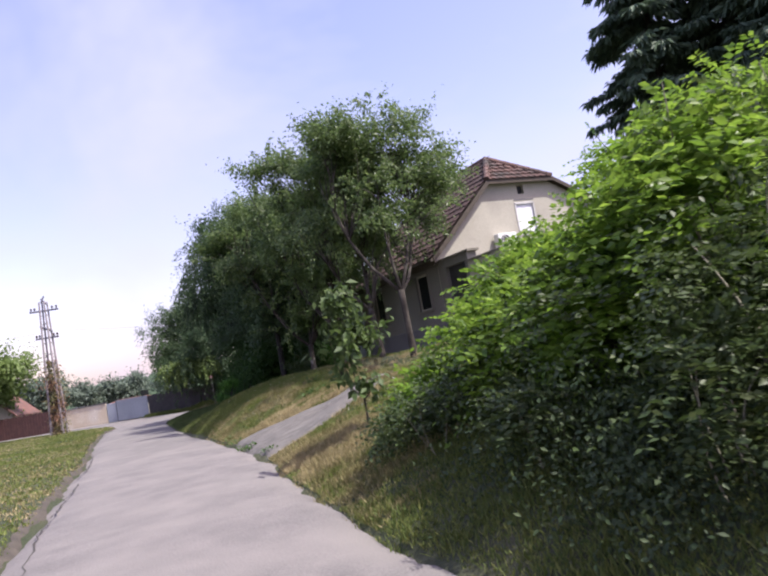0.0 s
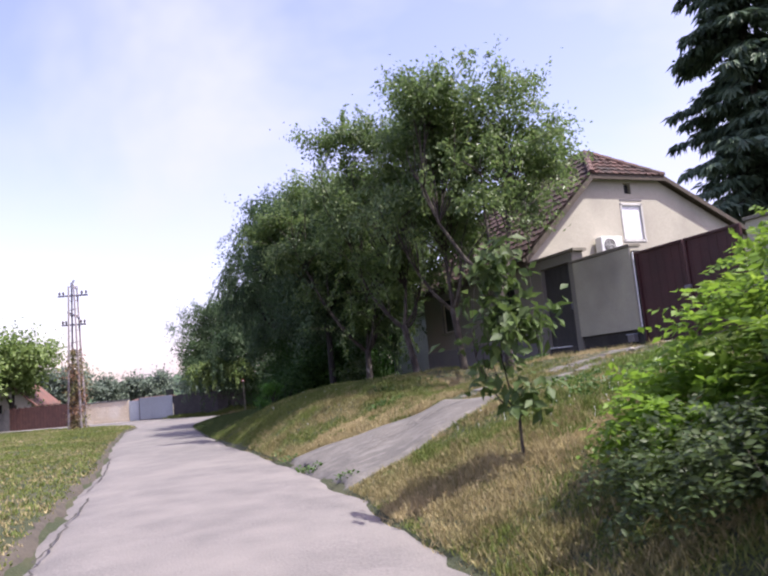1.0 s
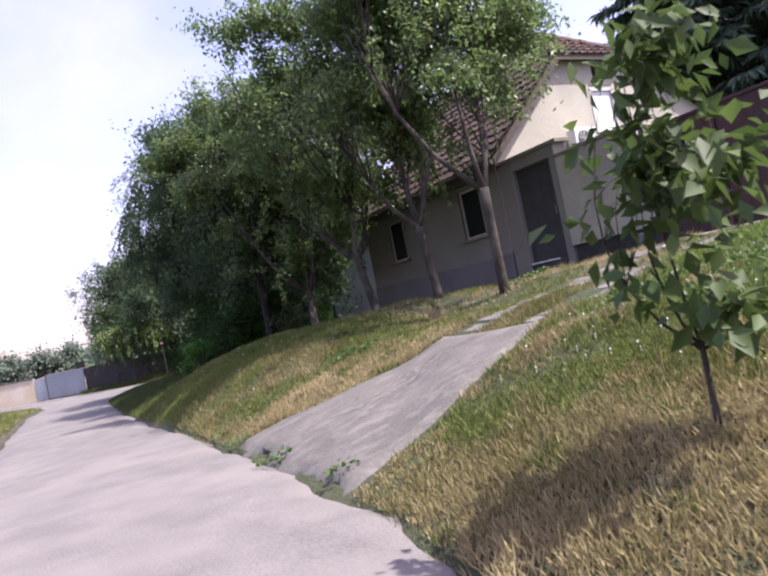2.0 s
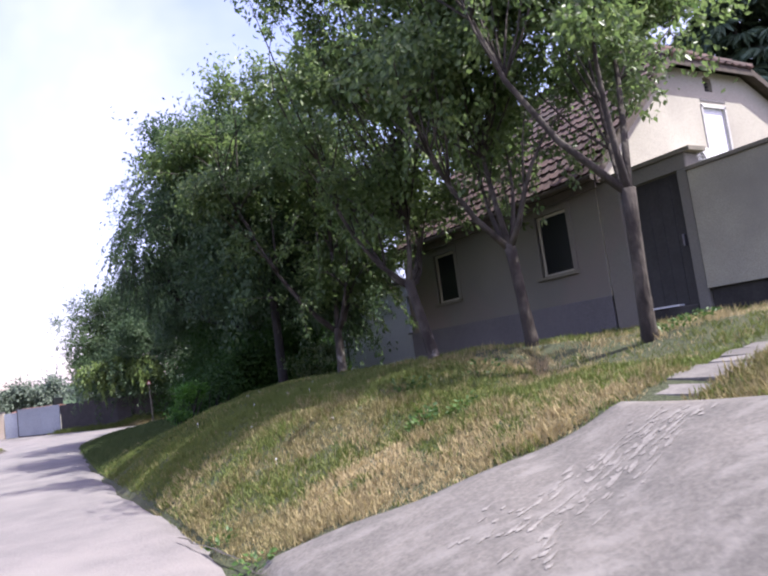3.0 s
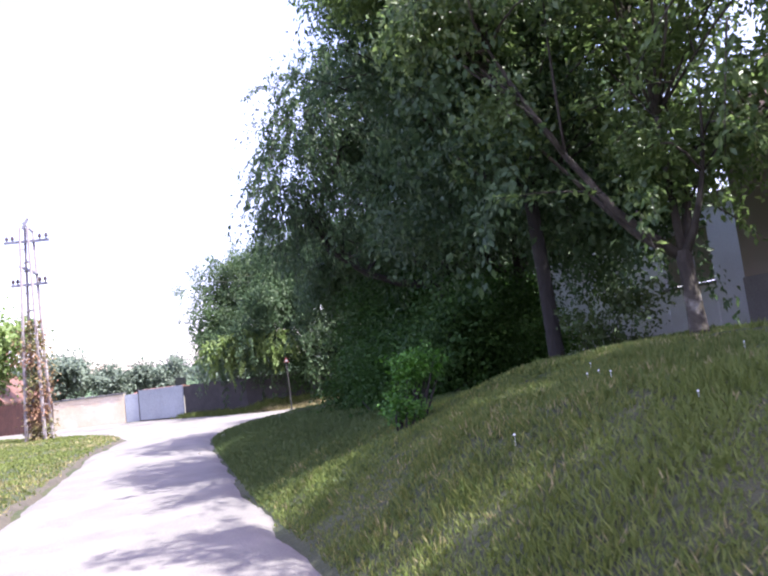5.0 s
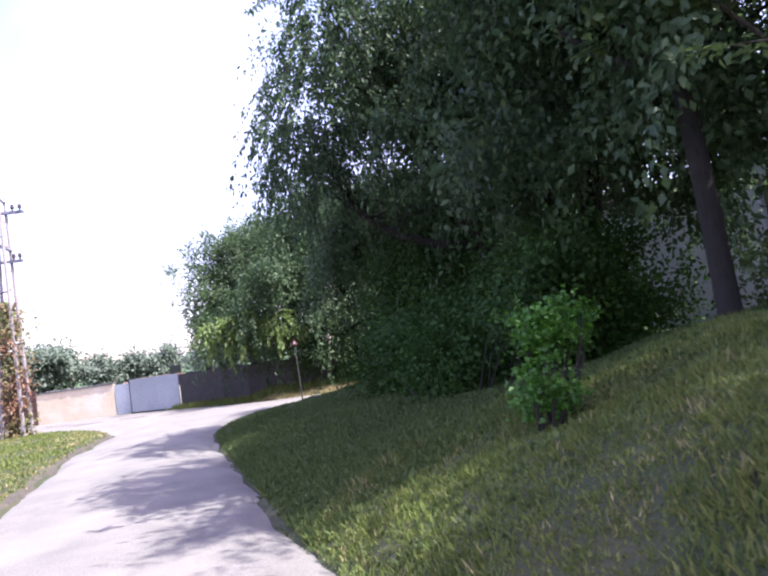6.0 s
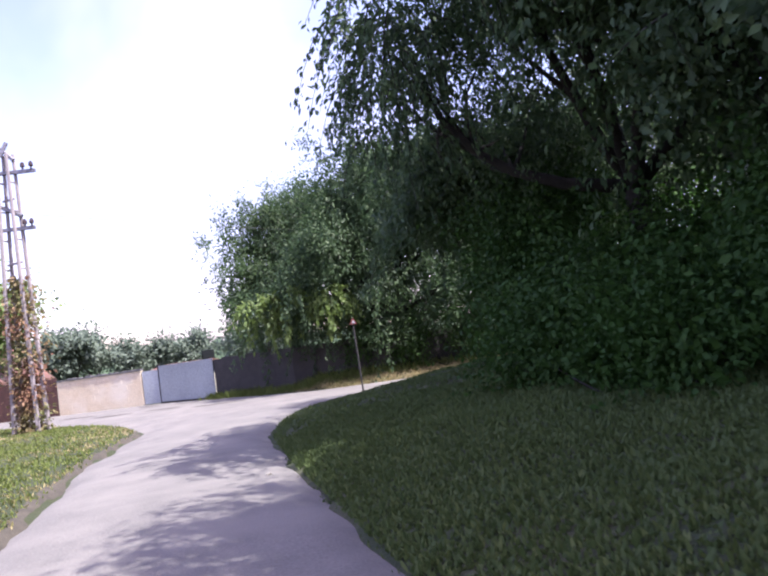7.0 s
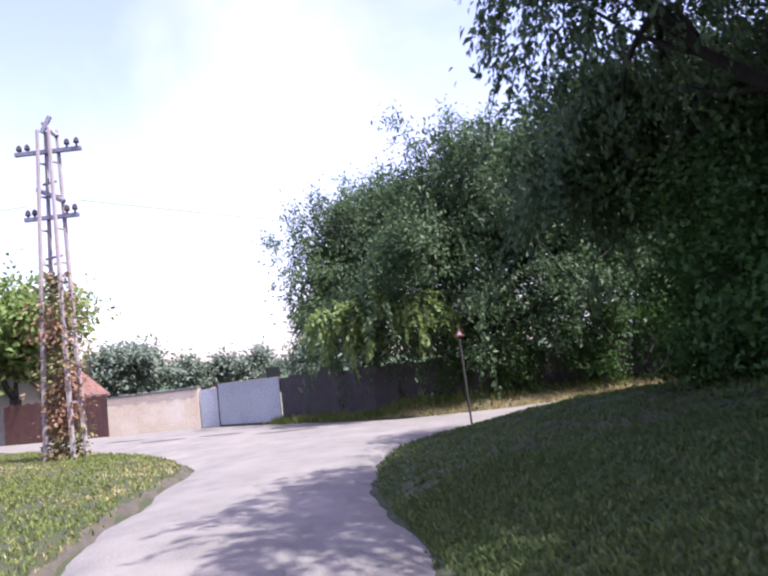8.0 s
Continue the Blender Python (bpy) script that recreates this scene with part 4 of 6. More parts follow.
    r.add([(ex, y0, ez), (ex, y1, ez), (RIDGE_X, y1, RIDGE_Z), (RIDGE_X, hip_y, RIDGE_Z), (hx0, y0, hip_z),
           (ex, y0, ez - th), (ex, y1, ez - th), (RIDGE_X, y1, RIDGE_Z - th), (RIDGE_X, hip_y, RIDGE_Z - th), (hx0, y0, hip_z - th)],
          [(0, 1, 2, 3, 4), (9, 8, 7, 6, 5), (0, 5, 6, 1), (4, 9, 5, 0), (1, 6, 7, 2), (3, 8, 9, 4)])
    fx, fz = 23.6, hip_z - (23.6 - hx1) * 0.50
    r.add([(RIDGE_X, hip_y, RIDGE_Z), (RIDGE_X, y1, RIDGE_Z), (fx, y1, fz), (fx, y0, fz), (hx1, y0, hip_z),
           (RIDGE_X, hip_y, RIDGE_Z - th), (RIDGE_X, y1, RIDGE_Z - th), (fx, y1, fz - th), (fx, y0, fz - th), (hx1, y0, hip_z - th)],
          [(0, 1, 2, 3, 4), (9, 8, 7, 6, 5), (3, 8, 9, 4), (2, 7, 8, 3)])
    r.add([(RIDGE_X, hip_y, RIDGE_Z), (hx0, y0, hip_z), (hx1, y0, hip_z), (RIDGE_X, hip_y, RIDGE_Z - th), (hx0, y0, hip_z - th), (hx1, y0, hip_z - th)],
          [(0, 1, 2), (5, 4, 3), (1, 4, 5, 2)])
    roof = part("roof", r, "roof_under", h, "red brown clay tiles over dark boards")
    # barge boards and a shade strip
    b = Shape()
    near = Shape().prism([(ex, ez - th - 0.06), (hx0, hip_z - th - 0.06), (hx0, hip_z + 0.02), (ex, ez + 0.02)], "y", y0 - 0.03, y0)
    part("barge_board", near, "roof_under", h, "dark weathered barge board along the near verge")
    b.prism([(hx1, hip_z - th - 0.02), (fx, fz - th - 0.02), (fx, fz + 0.02), (hx1, hip_z + 0.02)], "y", y0 - 0.03, y0)
    b.prism([(hx0, hip_z - th - 0.03), (hx1, hip_z - th - 0.03), (hx1, hip_z + 0.01), (hx0, hip_z + 0.01)], "y", y0 - 0.031, y0)
    part("barge_board", b, "roof_under", h, "dark barge board along the verge")
    # added dark strip: widens the band of shadow below the eave
    part("fascia", Shape().box(ex + 0.004, ex + 0.03, y0 + 0.02, y1 - 0.02, ez - th - 0.15, ez - th - 0.002), "roof_under", h, "added dark strip for the shadow under the eave")
    part("gutter", Shape().tube([(ex - 0.06, y0, ez - 0.06), (ex - 0.06, y1, ez - 0.06)], [0.055, 0.055], 8), "roof_under", h, "dark half-round gutter")
    part("soffit", Shape().box(ex + 0.034, WALL_X, y0 + 0.04, y1 - 0.05, ez - th - 0.05, ez - th - 0.02), "roof_under", h)
    return h, roof, slope, (ex, ez, y0, y1, hip_y, hip_z, hx0, hx1)


house, house_roof, SLOPE, RP = build_house()


def build_ac():
    a = thing("air_conditioner", 16.66, 20.050, 4.22, "white outdoor air conditioner unit on the gable", "air conditioner")
    part("casing", Shape().box(16.28, 17.04, 19.910, 20.180, 4.2, 4.70), "ac", a)
    for bx in (16.36, 16.92):
        part("bracket", Shape().box(bx, bx + 0.04, 19.890, 20.250, 4.16, 4.2), "steel", a)
    ring = Shape().tube([(16.57, 19.915, 4.45), (16.57, 19.890, 4.45)], [0.195, 0.185], 24)
    part("fan_opening", ring, "dark", a, "round dark fan opening")
    gr = Shape()
    for k in range(4):
        rr = 0.045 + 0.045 * k
        gr.tube([(16.57 + rr * math.cos(w), 19.882, 4.45 + rr * math.sin(w)) for w in [2 * math.pi * i / 20 for i in range(21)]], [0.006] * 21, 4, cap=False)
    gr.tube([(16.38, 19.882, 4.45), (16.76, 19.882, 4.45)], [0.006, 0.006], 4).tube([(16.57, 19.882, 4.26), (16.57, 19.882, 4.64)], [0.006, 0.006], 4)
    part("fan_guard", gr, "ac", a, "white wire fan guard")


build_ac()


def build_yard_wall():
    w = thing("yard_wall", WALL_X, 18, 1.5, "stained grey plaster yard wall beside the house door", "wall", kind="structure")
    part("portal", Shape().box(WALL_X + 0.01, WALL_X + 0.35, 19.76, GABLE_Y - 0.005, 1.0, 4.0).box(WALL_X + 0.01, WALL_X + 0.35, 18.42, 19.76, 3.76, 4.0).box(WALL_X + 0.01, WALL_X + 0.35, 18.42, 18.62, 1.0, 3.76), "plaster", w)
    part("coping", Shape().box(WALL_X - 0.03, WALL_X + 0.39, 18.3, GABLE_Y - 0.005, 4.0, 4.07), "coping", w, "dark coping")
    part("wall_panel", Shape().box(WALL_X - 0.02, WALL_X + 0.25, 16.42, 18.42, 1.88, 3.70), "wallgrey", w, "stained plaster panel")
    part("coping", Shape().box(WALL_X - 0.05, WALL_X + 0.29, 16.4, 18.42, 3.70, 3.76), "coping", w, "dark coping")
    part("footing", Shape().box(WALL_X + 0.08, WALL_X + 0.25, 16.42, 18.42, 1.0, 1.88), "tarred", w, "dark tarred recessed footing")
    part("wall_panel", Shape().box(WALL_X + 0.02, WALL_X + 0.25, 2.0, 13.5, 1.0, 3.55), "wallgrey", w)
    part("coping", Shape().box(WALL_X - 0.03, WALL_X + 0.29, 2.0, 13.5, 3.55, 3.61), "coping", w)
    d = thing("door_1", WALL_X + 0.15, 19.19, 1.62, "closed dark brown plank street door", "door", kind="structure")
    for i in range(5):
        part("plank", Shape().box(WALL_X + 0.12, WALL_X + 0.17, 18.63 + i * 0.225, 18.85 + i * 0.225, 1.68, 3.75), "door", d)
    part("threshold", Shape().box(WALL_X + 0.02, WALL_X + 0.3, 18.63, 19.75, 1.30, 1.68), "tarred", d)
    part("kick_strip", Shape().box(WALL_X - 0.0, WALL_X + 0.115, 18.95, 19.72, 1.685, 1.71), "white", d, "thin white weather strip")
    part("handle", Shape().box(WALL_X + 0.07, WALL_X + 0.12, 18.72, 18.75, 2.6, 2.78), "steel", d, "steel handle")
    g = thing("metal_gate", WALL_X + 0.1, 14.85, 1.55, "closed dark red sheet metal driveway gate", "gate")
    for a, b in ((13.62, 14.96), (14.99, 16.33)):
        leaf = Shape()
        leaf.box(WALL_X + 0.06, WALL_X + 0.075, a, b, 1.6, 3.52)
        lf = part("gate_leaf", leaf, "gate", g)
        fr = Shape().box(WALL_X + 0.02, WALL_X + 0.06, a, a + 0.05, 1.57, 3.55).box(WALL_X + 0.02, WALL_X + 0.06, b - 0.05, b, 1.57, 3.55)
        fr.box(WALL_X + 0.02, WALL_X + 0.06, a + 0.05, b - 0.05, 3.5, 3.55).box(WALL_X + 0.02, WALL_X + 0.06, a + 0.05, b - 0.05, 1.57, 1.62)
        part("gate_frame", fr, "gate", lf)
        for i in range(6):
            y = a + 0.14 + i * (b - a - 0.28) / 5
            part("rib", Shape().box(WALL_X + 0.055, WALL_X + 0.06, y - 0.012, y + 0.012, 1.62, 3.5), "gate", lf)
    part("bolt", Shape().box(WALL_X - 0.01, WALL_X + 0.03, 14.89, 15.06, 2.55, 2.62), "steel", g)
    p = thing("gate_post", WALL_X, 16.32, 1.55, "square post with a thin white pipe beside the gate", "post")
    part("post", Shape().box(WALL_X + 0.02, WALL_X + 0.2, 16.35, 16.415, 1.2, 3.6), "tarred", p)
    part("pipe", Shape().tube([(WALL_X - 0.04, 16.32, 3.56), (WALL_X - 0.04, 16.32, 1.9)], [0.014, 0.014], 8), "white", p, "thin white pipe")
    m = thing("meter_box", WALL_X - 0.0, 16.62, 1.62, "small grey box low on the yard wall", "box")
    part("body", Shape().box(WALL_X - 0.06, WALL_X + 0.075, 16.60, 16.80, 1.62, 1.78), "plinth", m)
    part("lid", Shape().box(WALL_X - 0.075, WALL_X + 0.06, 16.59, 16.81, 1.78, 1.80), "sheet", m)


build_yard_wall()


def build_shed():
    x = 16.8
    s = thing("shed", x + 1.5, 31.8, 0.95, "pale limewashed low shed joined to the house", "shed")
    w = Shape().box(x, x + 0.3, END_Y, 29.98, 0.5, 3.95).box(x, x + 0.3, 31.36, 36.0, 0.5, 3.95).box(x, x + 0.3, 29.98, 31.36, 0.5, 2.28).box(x, x + 0.3, 29.98, 31.36, 3.5, 3.95)
    part("front_wall", w, "shed", s)
    part("side_wall", Shape().box(x, 22, 36.0, 36.3, 0.5, 3.9), "shed", s)
    part("roof", Shape().box(x - 0.12, 22.2, END_Y + 0.2, 36.5, 3.95, 4.09), "roof_under", s, "dark shallow roof")
    n = part("window", Shape().box(x + 0.1, x + 0.13, 30.03, 31.31, 2.33, 3.45), "board", s, "boarded tan window")
    part("lintel", Shape().box(x - 0.03, x + 0.1, 29.9, 31.45, 3.5, 3.6), "barge", n, "pale lintel")
    part("mullion", Shape().box(x + 0.05, x + 0.1, 30.5, 30.55, 2.33, 3.45), "barge", n, "pale mullion")
    part("sill", Shape().box(x - 0.06, x + 0.1, 29.92, 31.42, 2.24, 2.30), "plinth", n)
    part("downpipe", Shape().tube([(x - 0.05, 35.95, 3.9), (x - 0.05, 35.95, 0.7)], [0.05, 0.05], 8), "dark", s, "dark downpipe")


build_shed()


# ---- the walls and fences at the end of the lane ----
def panel_between(shape, a, b, z0, z1, thick, setback=0.0):
    (ax, ay), (bx, by) = a, b
    L = math.hypot(bx - ax, by - ay)
    m = Matrix.Translation((ax, ay, 0)) @ Matrix.Rotation(math.atan2(by - ay, bx - ax), 4, "Z")
    return shape.box(0, L, setback, setback + thick, z0, z1, m)


def along(a, b, s):
    return (a[0] + (b[0] - a[0]) * s, a[1] + (b[1] - a[1]) * s)


P_BROWN0, P_CREAM0, P_CREAM1, P_GATE0, P_GATE1 = (-2.4, 63.1), (2.05, 59.7), (5.50, 57.25), (6.2, 56.75), (8.1, 53.95)
P_DARK = [(8.15, 53.9), (10.5, 50.45), (14.0, 49.0), (22.0, 48.0), (42.0, 47.2)]
P_GREY0 = (-14.0, 72.0)


def build_end_walls():
    w = thing("boundary_wall", 3.8, 58.5, 0.0, "low cream block wall with a dark uneven coping", "wall", kind="structure")
    n = 9
    for row in range(6):
        for i in range(n):
            a, b = along(P_CREAM0, P_CREAM1, (i + 0.004 + 0.5 * (row % 2) * (i > 0)) / n), along(P_CREAM0, P_CREAM1, min((i + 0.996 + 0.5 * (row % 2)) / n, 1.0))
            if a[0] >= b[0] - 0.02:
                continue
            part("block", panel_between(Shape(), a, b, 0.245 * row - 0.02, 0.245 * (row + 1) - 0.024, 0.2, 0.002 * ((i * 7 + row * 3) % 3)), "cream", w)
    part("core", panel_between(Shape(), P_CREAM0, P_CREAM1, -0.2, 1.44, 0.17, 0.007), "cream", w)
    rc = random.Random(4)
    for i in range(14):
        z = 1.45 + rc.uniform(-0.004, 0.004)
        part("coping_stone", panel_between(Shape(), along(P_CREAM0, P_CREAM1, (i + 0.01) / 14), along(P_CREAM0, P_CREAM1, (i + 0.99) / 14), 1.447, z + rc.uniform(0.05, 0.11), 0.26, -0.03 - rc.uniform(0, 0.02)), "fence_grey", w, "dark weathered coping stone")
    s = thing("sheet_panel", 5.85, 57.0, 0.0, "narrow pale sheet metal fence panel", "fence panel")
    part("sheet", panel_between(Shape(), along(P_CREAM1, P_GATE0, 0.06), along(P_CREAM1, P_GATE0, 0.94), 0.03, 1.40, 0.03), "sheet", s)
    part("rail", panel_between(Shape(), along(P_CREAM1, P_GATE0, 0.06), along(P_CREAM1, P_GATE0, 0.94), 0.9, 0.96, 0.03, 0.035), "steel", s)
    g = thing("sliding_gate", 7.1, 55.3, 0.0, "closed pale grey sheet metal yard gate", "gate")
    part("sheet", panel_between(Shape(), P_GATE0, P_GATE1, 0.06, 1.50, 0.03), "sheet", g)
    part("top_rail", panel_between(Shape(), P_GATE0, P_GATE1, 1.50, 1.54, 0.05, -0.008), "sheet", g)
    part("bottom_rail", panel_between(Shape(), P_GATE0, P_GATE1, 0.0, 0.06, 0.06, -0.015), "fence_dark", g, "dark bottom rail")
    part("gate_post", panel_between(Shape(), along(P_GATE0, P_GATE1, -0.03), along(P_GATE0, P_GATE1, 0.0), 0, 1.62, 0.1), "fence_dark", g)
    for i in range(3):
        a = along(P_GATE0, P_GATE1, 0.02 + i * 0.475)
        part("rib", panel_between(Shape(), a, along(P_GATE0, P_GATE1, 0.03 + i * 0.475), 0.08, 1.49, 0.006, -0.006), "sheet", g)
    f = thing("dark_fence", 12, 50, 0.0, "dark stained close-boarded fence in the shade", "fence")
    for a, b in zip(P_DARK, P_DARK[1:]):
        L = math.hypot(b[0] - a[0], b[1] - a[1])
        c = max(1, int(L / 0.42))
        for i in range(c):
            h = 1.48 + 0.03 * ((i * 5) % 3)
            part("board", panel_between(Shape(), along(a, b, (i + 0.001) / c), along(a, b, (i + 0.999) / c), -0.05, h, 0.03), "fence_dark", f)
        for z in (0.35, 1.2):
            part("rail", panel_between(Shape(), a, b, z, z + 0.08, 0.05, 0.035), "fence_dark", f)
    r = thing("plank_fence", 0, 61.5, 0.0, "red brown wooden yard fence", "fence")
    c = 22
    for i in range(c):
        part("board", panel_between(Shape(), along(P_BROWN0, P_CREAM0, (i + 0.03) / c), along(P_BROWN0, P_CREAM0, (i + 0.97) / c), 0.0, 1.6 + 0.05 * ((i * 3) % 2), 0.03), "fence_brown", r)
    part("rail", panel_between(Shape(), P_BROWN0, P_CREAM0, 1.2, 1.28, 0.05, 0.04), "fence_brown", r)
    q = thing("grey_fence", -8, 67.5, 0.0, "grey weathered plank fence", "fence")
    c = 30
    for i in range(c):
        part("board", panel_between(Shape(), along(P_GREY0, P_BROWN0, (i + 0.03) / c), along(P_GREY0, P_BROWN0, (i + 0.97) / c), 0.0, 1.35 + 0.08 * ((i * 3) % 4), 0.03), "fence_grey", q)


build_end_walls()


def build_cottage(x, y, turn, wide, long_, wall, rise, label):
    """A small far house: walls and a tiled saddle roof."""
    c = thing("cottage", 0, 0, 0, label, "house")
    part("wall", Shape().prism([(-wide / 2, 0), (wide / 2, 0), (wide / 2, wall), (0, wall + rise), (-wide / 2, wall)], "y", -long_ / 2, long_ / 2), "plaster_gable", c)
    for s in (-1, 1):
        e = 0.35
        k = rise / (wide / 2)
        rf = Shape().prism([(s * (wide / 2 + e), wall - e * k + 0.02), (0, wall + rise + 0.02), (0, wall + rise + 0.14), (s * (wide / 2 + e), wall - e * k + 0.14)], "y", -long_ / 2 - 0.3, long_ / 2 + 0.3)
        part("roof", rf, "tile_far", c, "orange clay tile roof")
    part("window", Shape().box(-0.35, 0.35, -long_ / 2 - 0.03, -long_ / 2 + 0.02, 1.0, 2.0), "glass", c)
    c.matrix_basis = pose(x, y, 0, 0, 0, turn)
    return c


build_cottage(-2.7, 69.0, -10, 4.8, 8.0, 2.0, 2.3, "far cottage with an orange clay tile roof")
build_cottage(7.7, 60.8, 34, 3.0, 3.0, 1.15, 0.3, "far low house with a red tile roof behind the gate")


# ---- the power pole ----
def build_pole():
    x, y = 2.33, 48.75
    p = thing("power_pole", x, y, 0.0, "twin-leg concrete power pole overgrown with dry creeper", "power pole")
    H = 8.3
    u = Vector((0.93, -0.36, 0)).normalized()
    for s in (-1, 1):
        foot, head = Vector((x, y, -0.3)) + u * 0.36 * s, Vector((x, y, H)) + u * 0.15 * s
        leg = Shape()
        for k in (-1, 1):
            v = Vector((-u.y, u.x, 0)) * 0.10 * k + u * 0.05 * k
            leg.tube([foot + v * 1.5, (foot + head) / 2 + v * 1.2, head + v], [0.075, 0.065, 0.05], 6)
        for i in range(9):
            q = foot + (head - foot) * (i + 1) / 10
            v = Vector((-u.y, u.x, 0)) * 0.12 + u * 0.05
            leg.tube([q - v, q + v], [0.03, 0.03], 5)
        part("leg", leg, "pole", p)
    for z in (1.6, 3.4, 5.0, 6.9):
        w = 0.36 - 0.21 * z / H
        part("brace", Shape().tube([Vector((x, y, z)) - u * w, Vector((x, y, z + 0.05)) + u * w], [0.035, 0.035], 5), "pole", p)
    for z, half in ((7.74, 0.84), (6.04, 0.68)):
        arm = part("crossarm", Shape().box(-half, half, -0.05, 0.05, -0.05, 0.05, Matrix.Translation((x, y, z)) @ Matrix.Rotation(math.atan2(u.y, u.x) + 0.1, 4, "Z")), "steel", p, "steel crossarm")
        for k in (-0.92, -0.66, 0.6, 0.9):
            c = Vector((x, y, z)) + u * half * k
            part("insulator", Shape().tube([c + Vector((0, 0, 0.04)), c + Vector((0, 0, 0.1)), c + Vector((0, 0, 0.13)), c + Vector((0, 0, 0.22)), c + Vector((0, 0, 0.27))], [0.03, 0.03, 0.075, 0.06, 0.02], 8), "ceramic", arm)
    for z, a, b in ((6.55, -0.35, 0.35), (8.25, -0.1, 0.25)):
        part("strut", Shape().tube([Vector((x, y, z + 0.25)) + u * a, Vector((x, y, z - 0.15)) + u * b], [0.06, 0.06], 6), "steel", p)
    part("switch_box", Shape().box(-0.05, 0.05, -0.05, 0.05, -0.24, 0.24, Matrix.Translation((x - 0.02, y, 8.45)) @ Matrix.Rotation(0.45, 4, "Y")), "steel", p)
    rng = np.random.default_rng(8)
    n = 3000
    z = rng.random(n) ** 1.25 * 4.6
    s = rng.choice([-1, 1], n)
    w = (0.36 - 0.21 * z / H) * rng.random(n)
    r = np.abs(rng.normal(size=n)) * (0.16 + 0.06 * z) * np.clip((4.9 - z) / 1.2, 0.2, 1)
    a = rng.random(n) * 2 * math.pi
    base = np.stack([x + u.x * w * s + r * np.cos(a), y + u.y * w * s + r * np.sin(a), z + 0.02], -1)
    way = np.stack([np.cos(a), np.sin(a), -0.4 + 0.5 * rng.normal(size=n)], -1) + rng.normal(size=(n, 3)) * 0.4
    L = 0.09 + 0.07 * rng.random(n)
    part("creeper", leaf_mesh("creeper", base, way, L, L * 0.32, "leaf_dry", rng), "leaf_dry", p, "dry rusty creeper with some green")
    c = thing("power_cable", x, y, 6.3, "thin sagging overhead cable", "cable")
    for z, k, ex, ey, ez in ((6.4, 0.8, 30.0, 60.0, 6.6), (6.4, -0.75, -45.0, 64.0, 6.8)):
        a, b = Vector((x, y, z)) + u * 0.82 * k, Vector((ex, ey, ez))
        part("strand", Shape().tube([a.lerp(b, i / 16) - Vector((0, 0, 0.55 * math.sin(math.pi * i / 16))) for i in range(17)], [0.007] * 17, 4), "wire", c)


build_pole()


def build_signpost():
    x, y = 11.0, 44.3
    z = gz(x, y)
    s = thing("road_sign", x, y, z, "small red and white triangular sign on a thin dark post", "road sign")
    part("post", Shape().tube([(x, y, z - 0.2), (x - 0.05, y, z + 2.1)], [0.024, 0.022], 8), "fence_dark", s)
    plate = lambda r, y0, y1: Shape().prism([(x - 0.05 + r * math.sin(a), z + 2.0 + r * math.cos(a)) for a in (0.0, 2.0944, 4.18879)], "y", y0, y1)
    p = part("plate", plate(0.12, y - 0.045, y - 0.03), "sign_red", s, "red rimmed plate")
    part("inset", plate(0.06, y - 0.051, y - 0.046), "sheet", p, "white inset")


build_signpost()


# ---- trees ----
ROW = "a row of trees before the house"
ROW_LABEL = "forked garden tree with flaking limewash on its trunk"
B = gz(11.13, 17.25)
tree("tree", 11.13, 17.25, B, 1.75, 0.085,
     [(11.6, 18.0, 7.0, 2.0, 2.0, 1.7), (11.0, 17.9, 7.5, 1.5, 1.3, 1.3), (12.6, 18.4, 6.9, 1.5, 1.4, 1.3), (10.6, 17.2, 5.6, 1.1, 1.0, 0.9), (11.9, 17.3, 4.3, 0.6, 0.6, 0.4), (12.8, 18.8, 5.6, 1.4, 1.4, 1.0), (12.0, 16.9, 5.0, 0.8, 0.8, 0.7), (13.4, 19.2, 6.1, 1.3, 1.0, 0.9), (14.1, 18.4, 6.0, 0.8, 0.7, 0.45), (12.9, 18.7, 4.8, 1.0, 0.8, 0.7), (13.6, 18.9, 5.4, 1.0, 0.8, 0.8), (14.4, 19.1, 6.2, 0.8, 0.6, 0.6), (14.0, 19.0, 4.8, 0.5, 0.5, 0.4)],
     "slender forked tree with an open crown and flaking limewash", "leaf_row", 400, 72, 0.10, 0.2, 0.35, seed=11, lean=(-0.12, -0.15), limewash=0.5, limbs=4, group=ROW, twigs=70, core=0.1, loose=40, reach=0.35)
B = gz(11.14, 19.23)
tree("tree", 11.14, 19.23, B, 1.45, 0.085,
     [(11.2, 19.8, 6.6, 1.9, 1.9, 1.6), (10.0, 19.4, 5.2, 1.3, 1.3, 1.1), (12.4, 20.6, 5.0, 1.3, 1.3, 1.0), (12.2, 18.9, 4.6, 0.9, 0.9, 0.7), (11.6, 20.3, 4.5, 1.1, 1.1, 0.8), (13.2, 20.2, 5.6, 1.0, 1.0, 0.8), (11.3, 19.7, 4.9, 1.0, 0.9, 0.8)],
     ROW_LABEL, "leaf_row", 350, 80, 0.10, 0.2, 0.4, seed=12, lean=(-0.1, 0.05), limewash=0.45, limbs=5, group=ROW, twigs=70, core=0.1, loose=70, reach=0.6)
B = gz(10.92, 21.35)
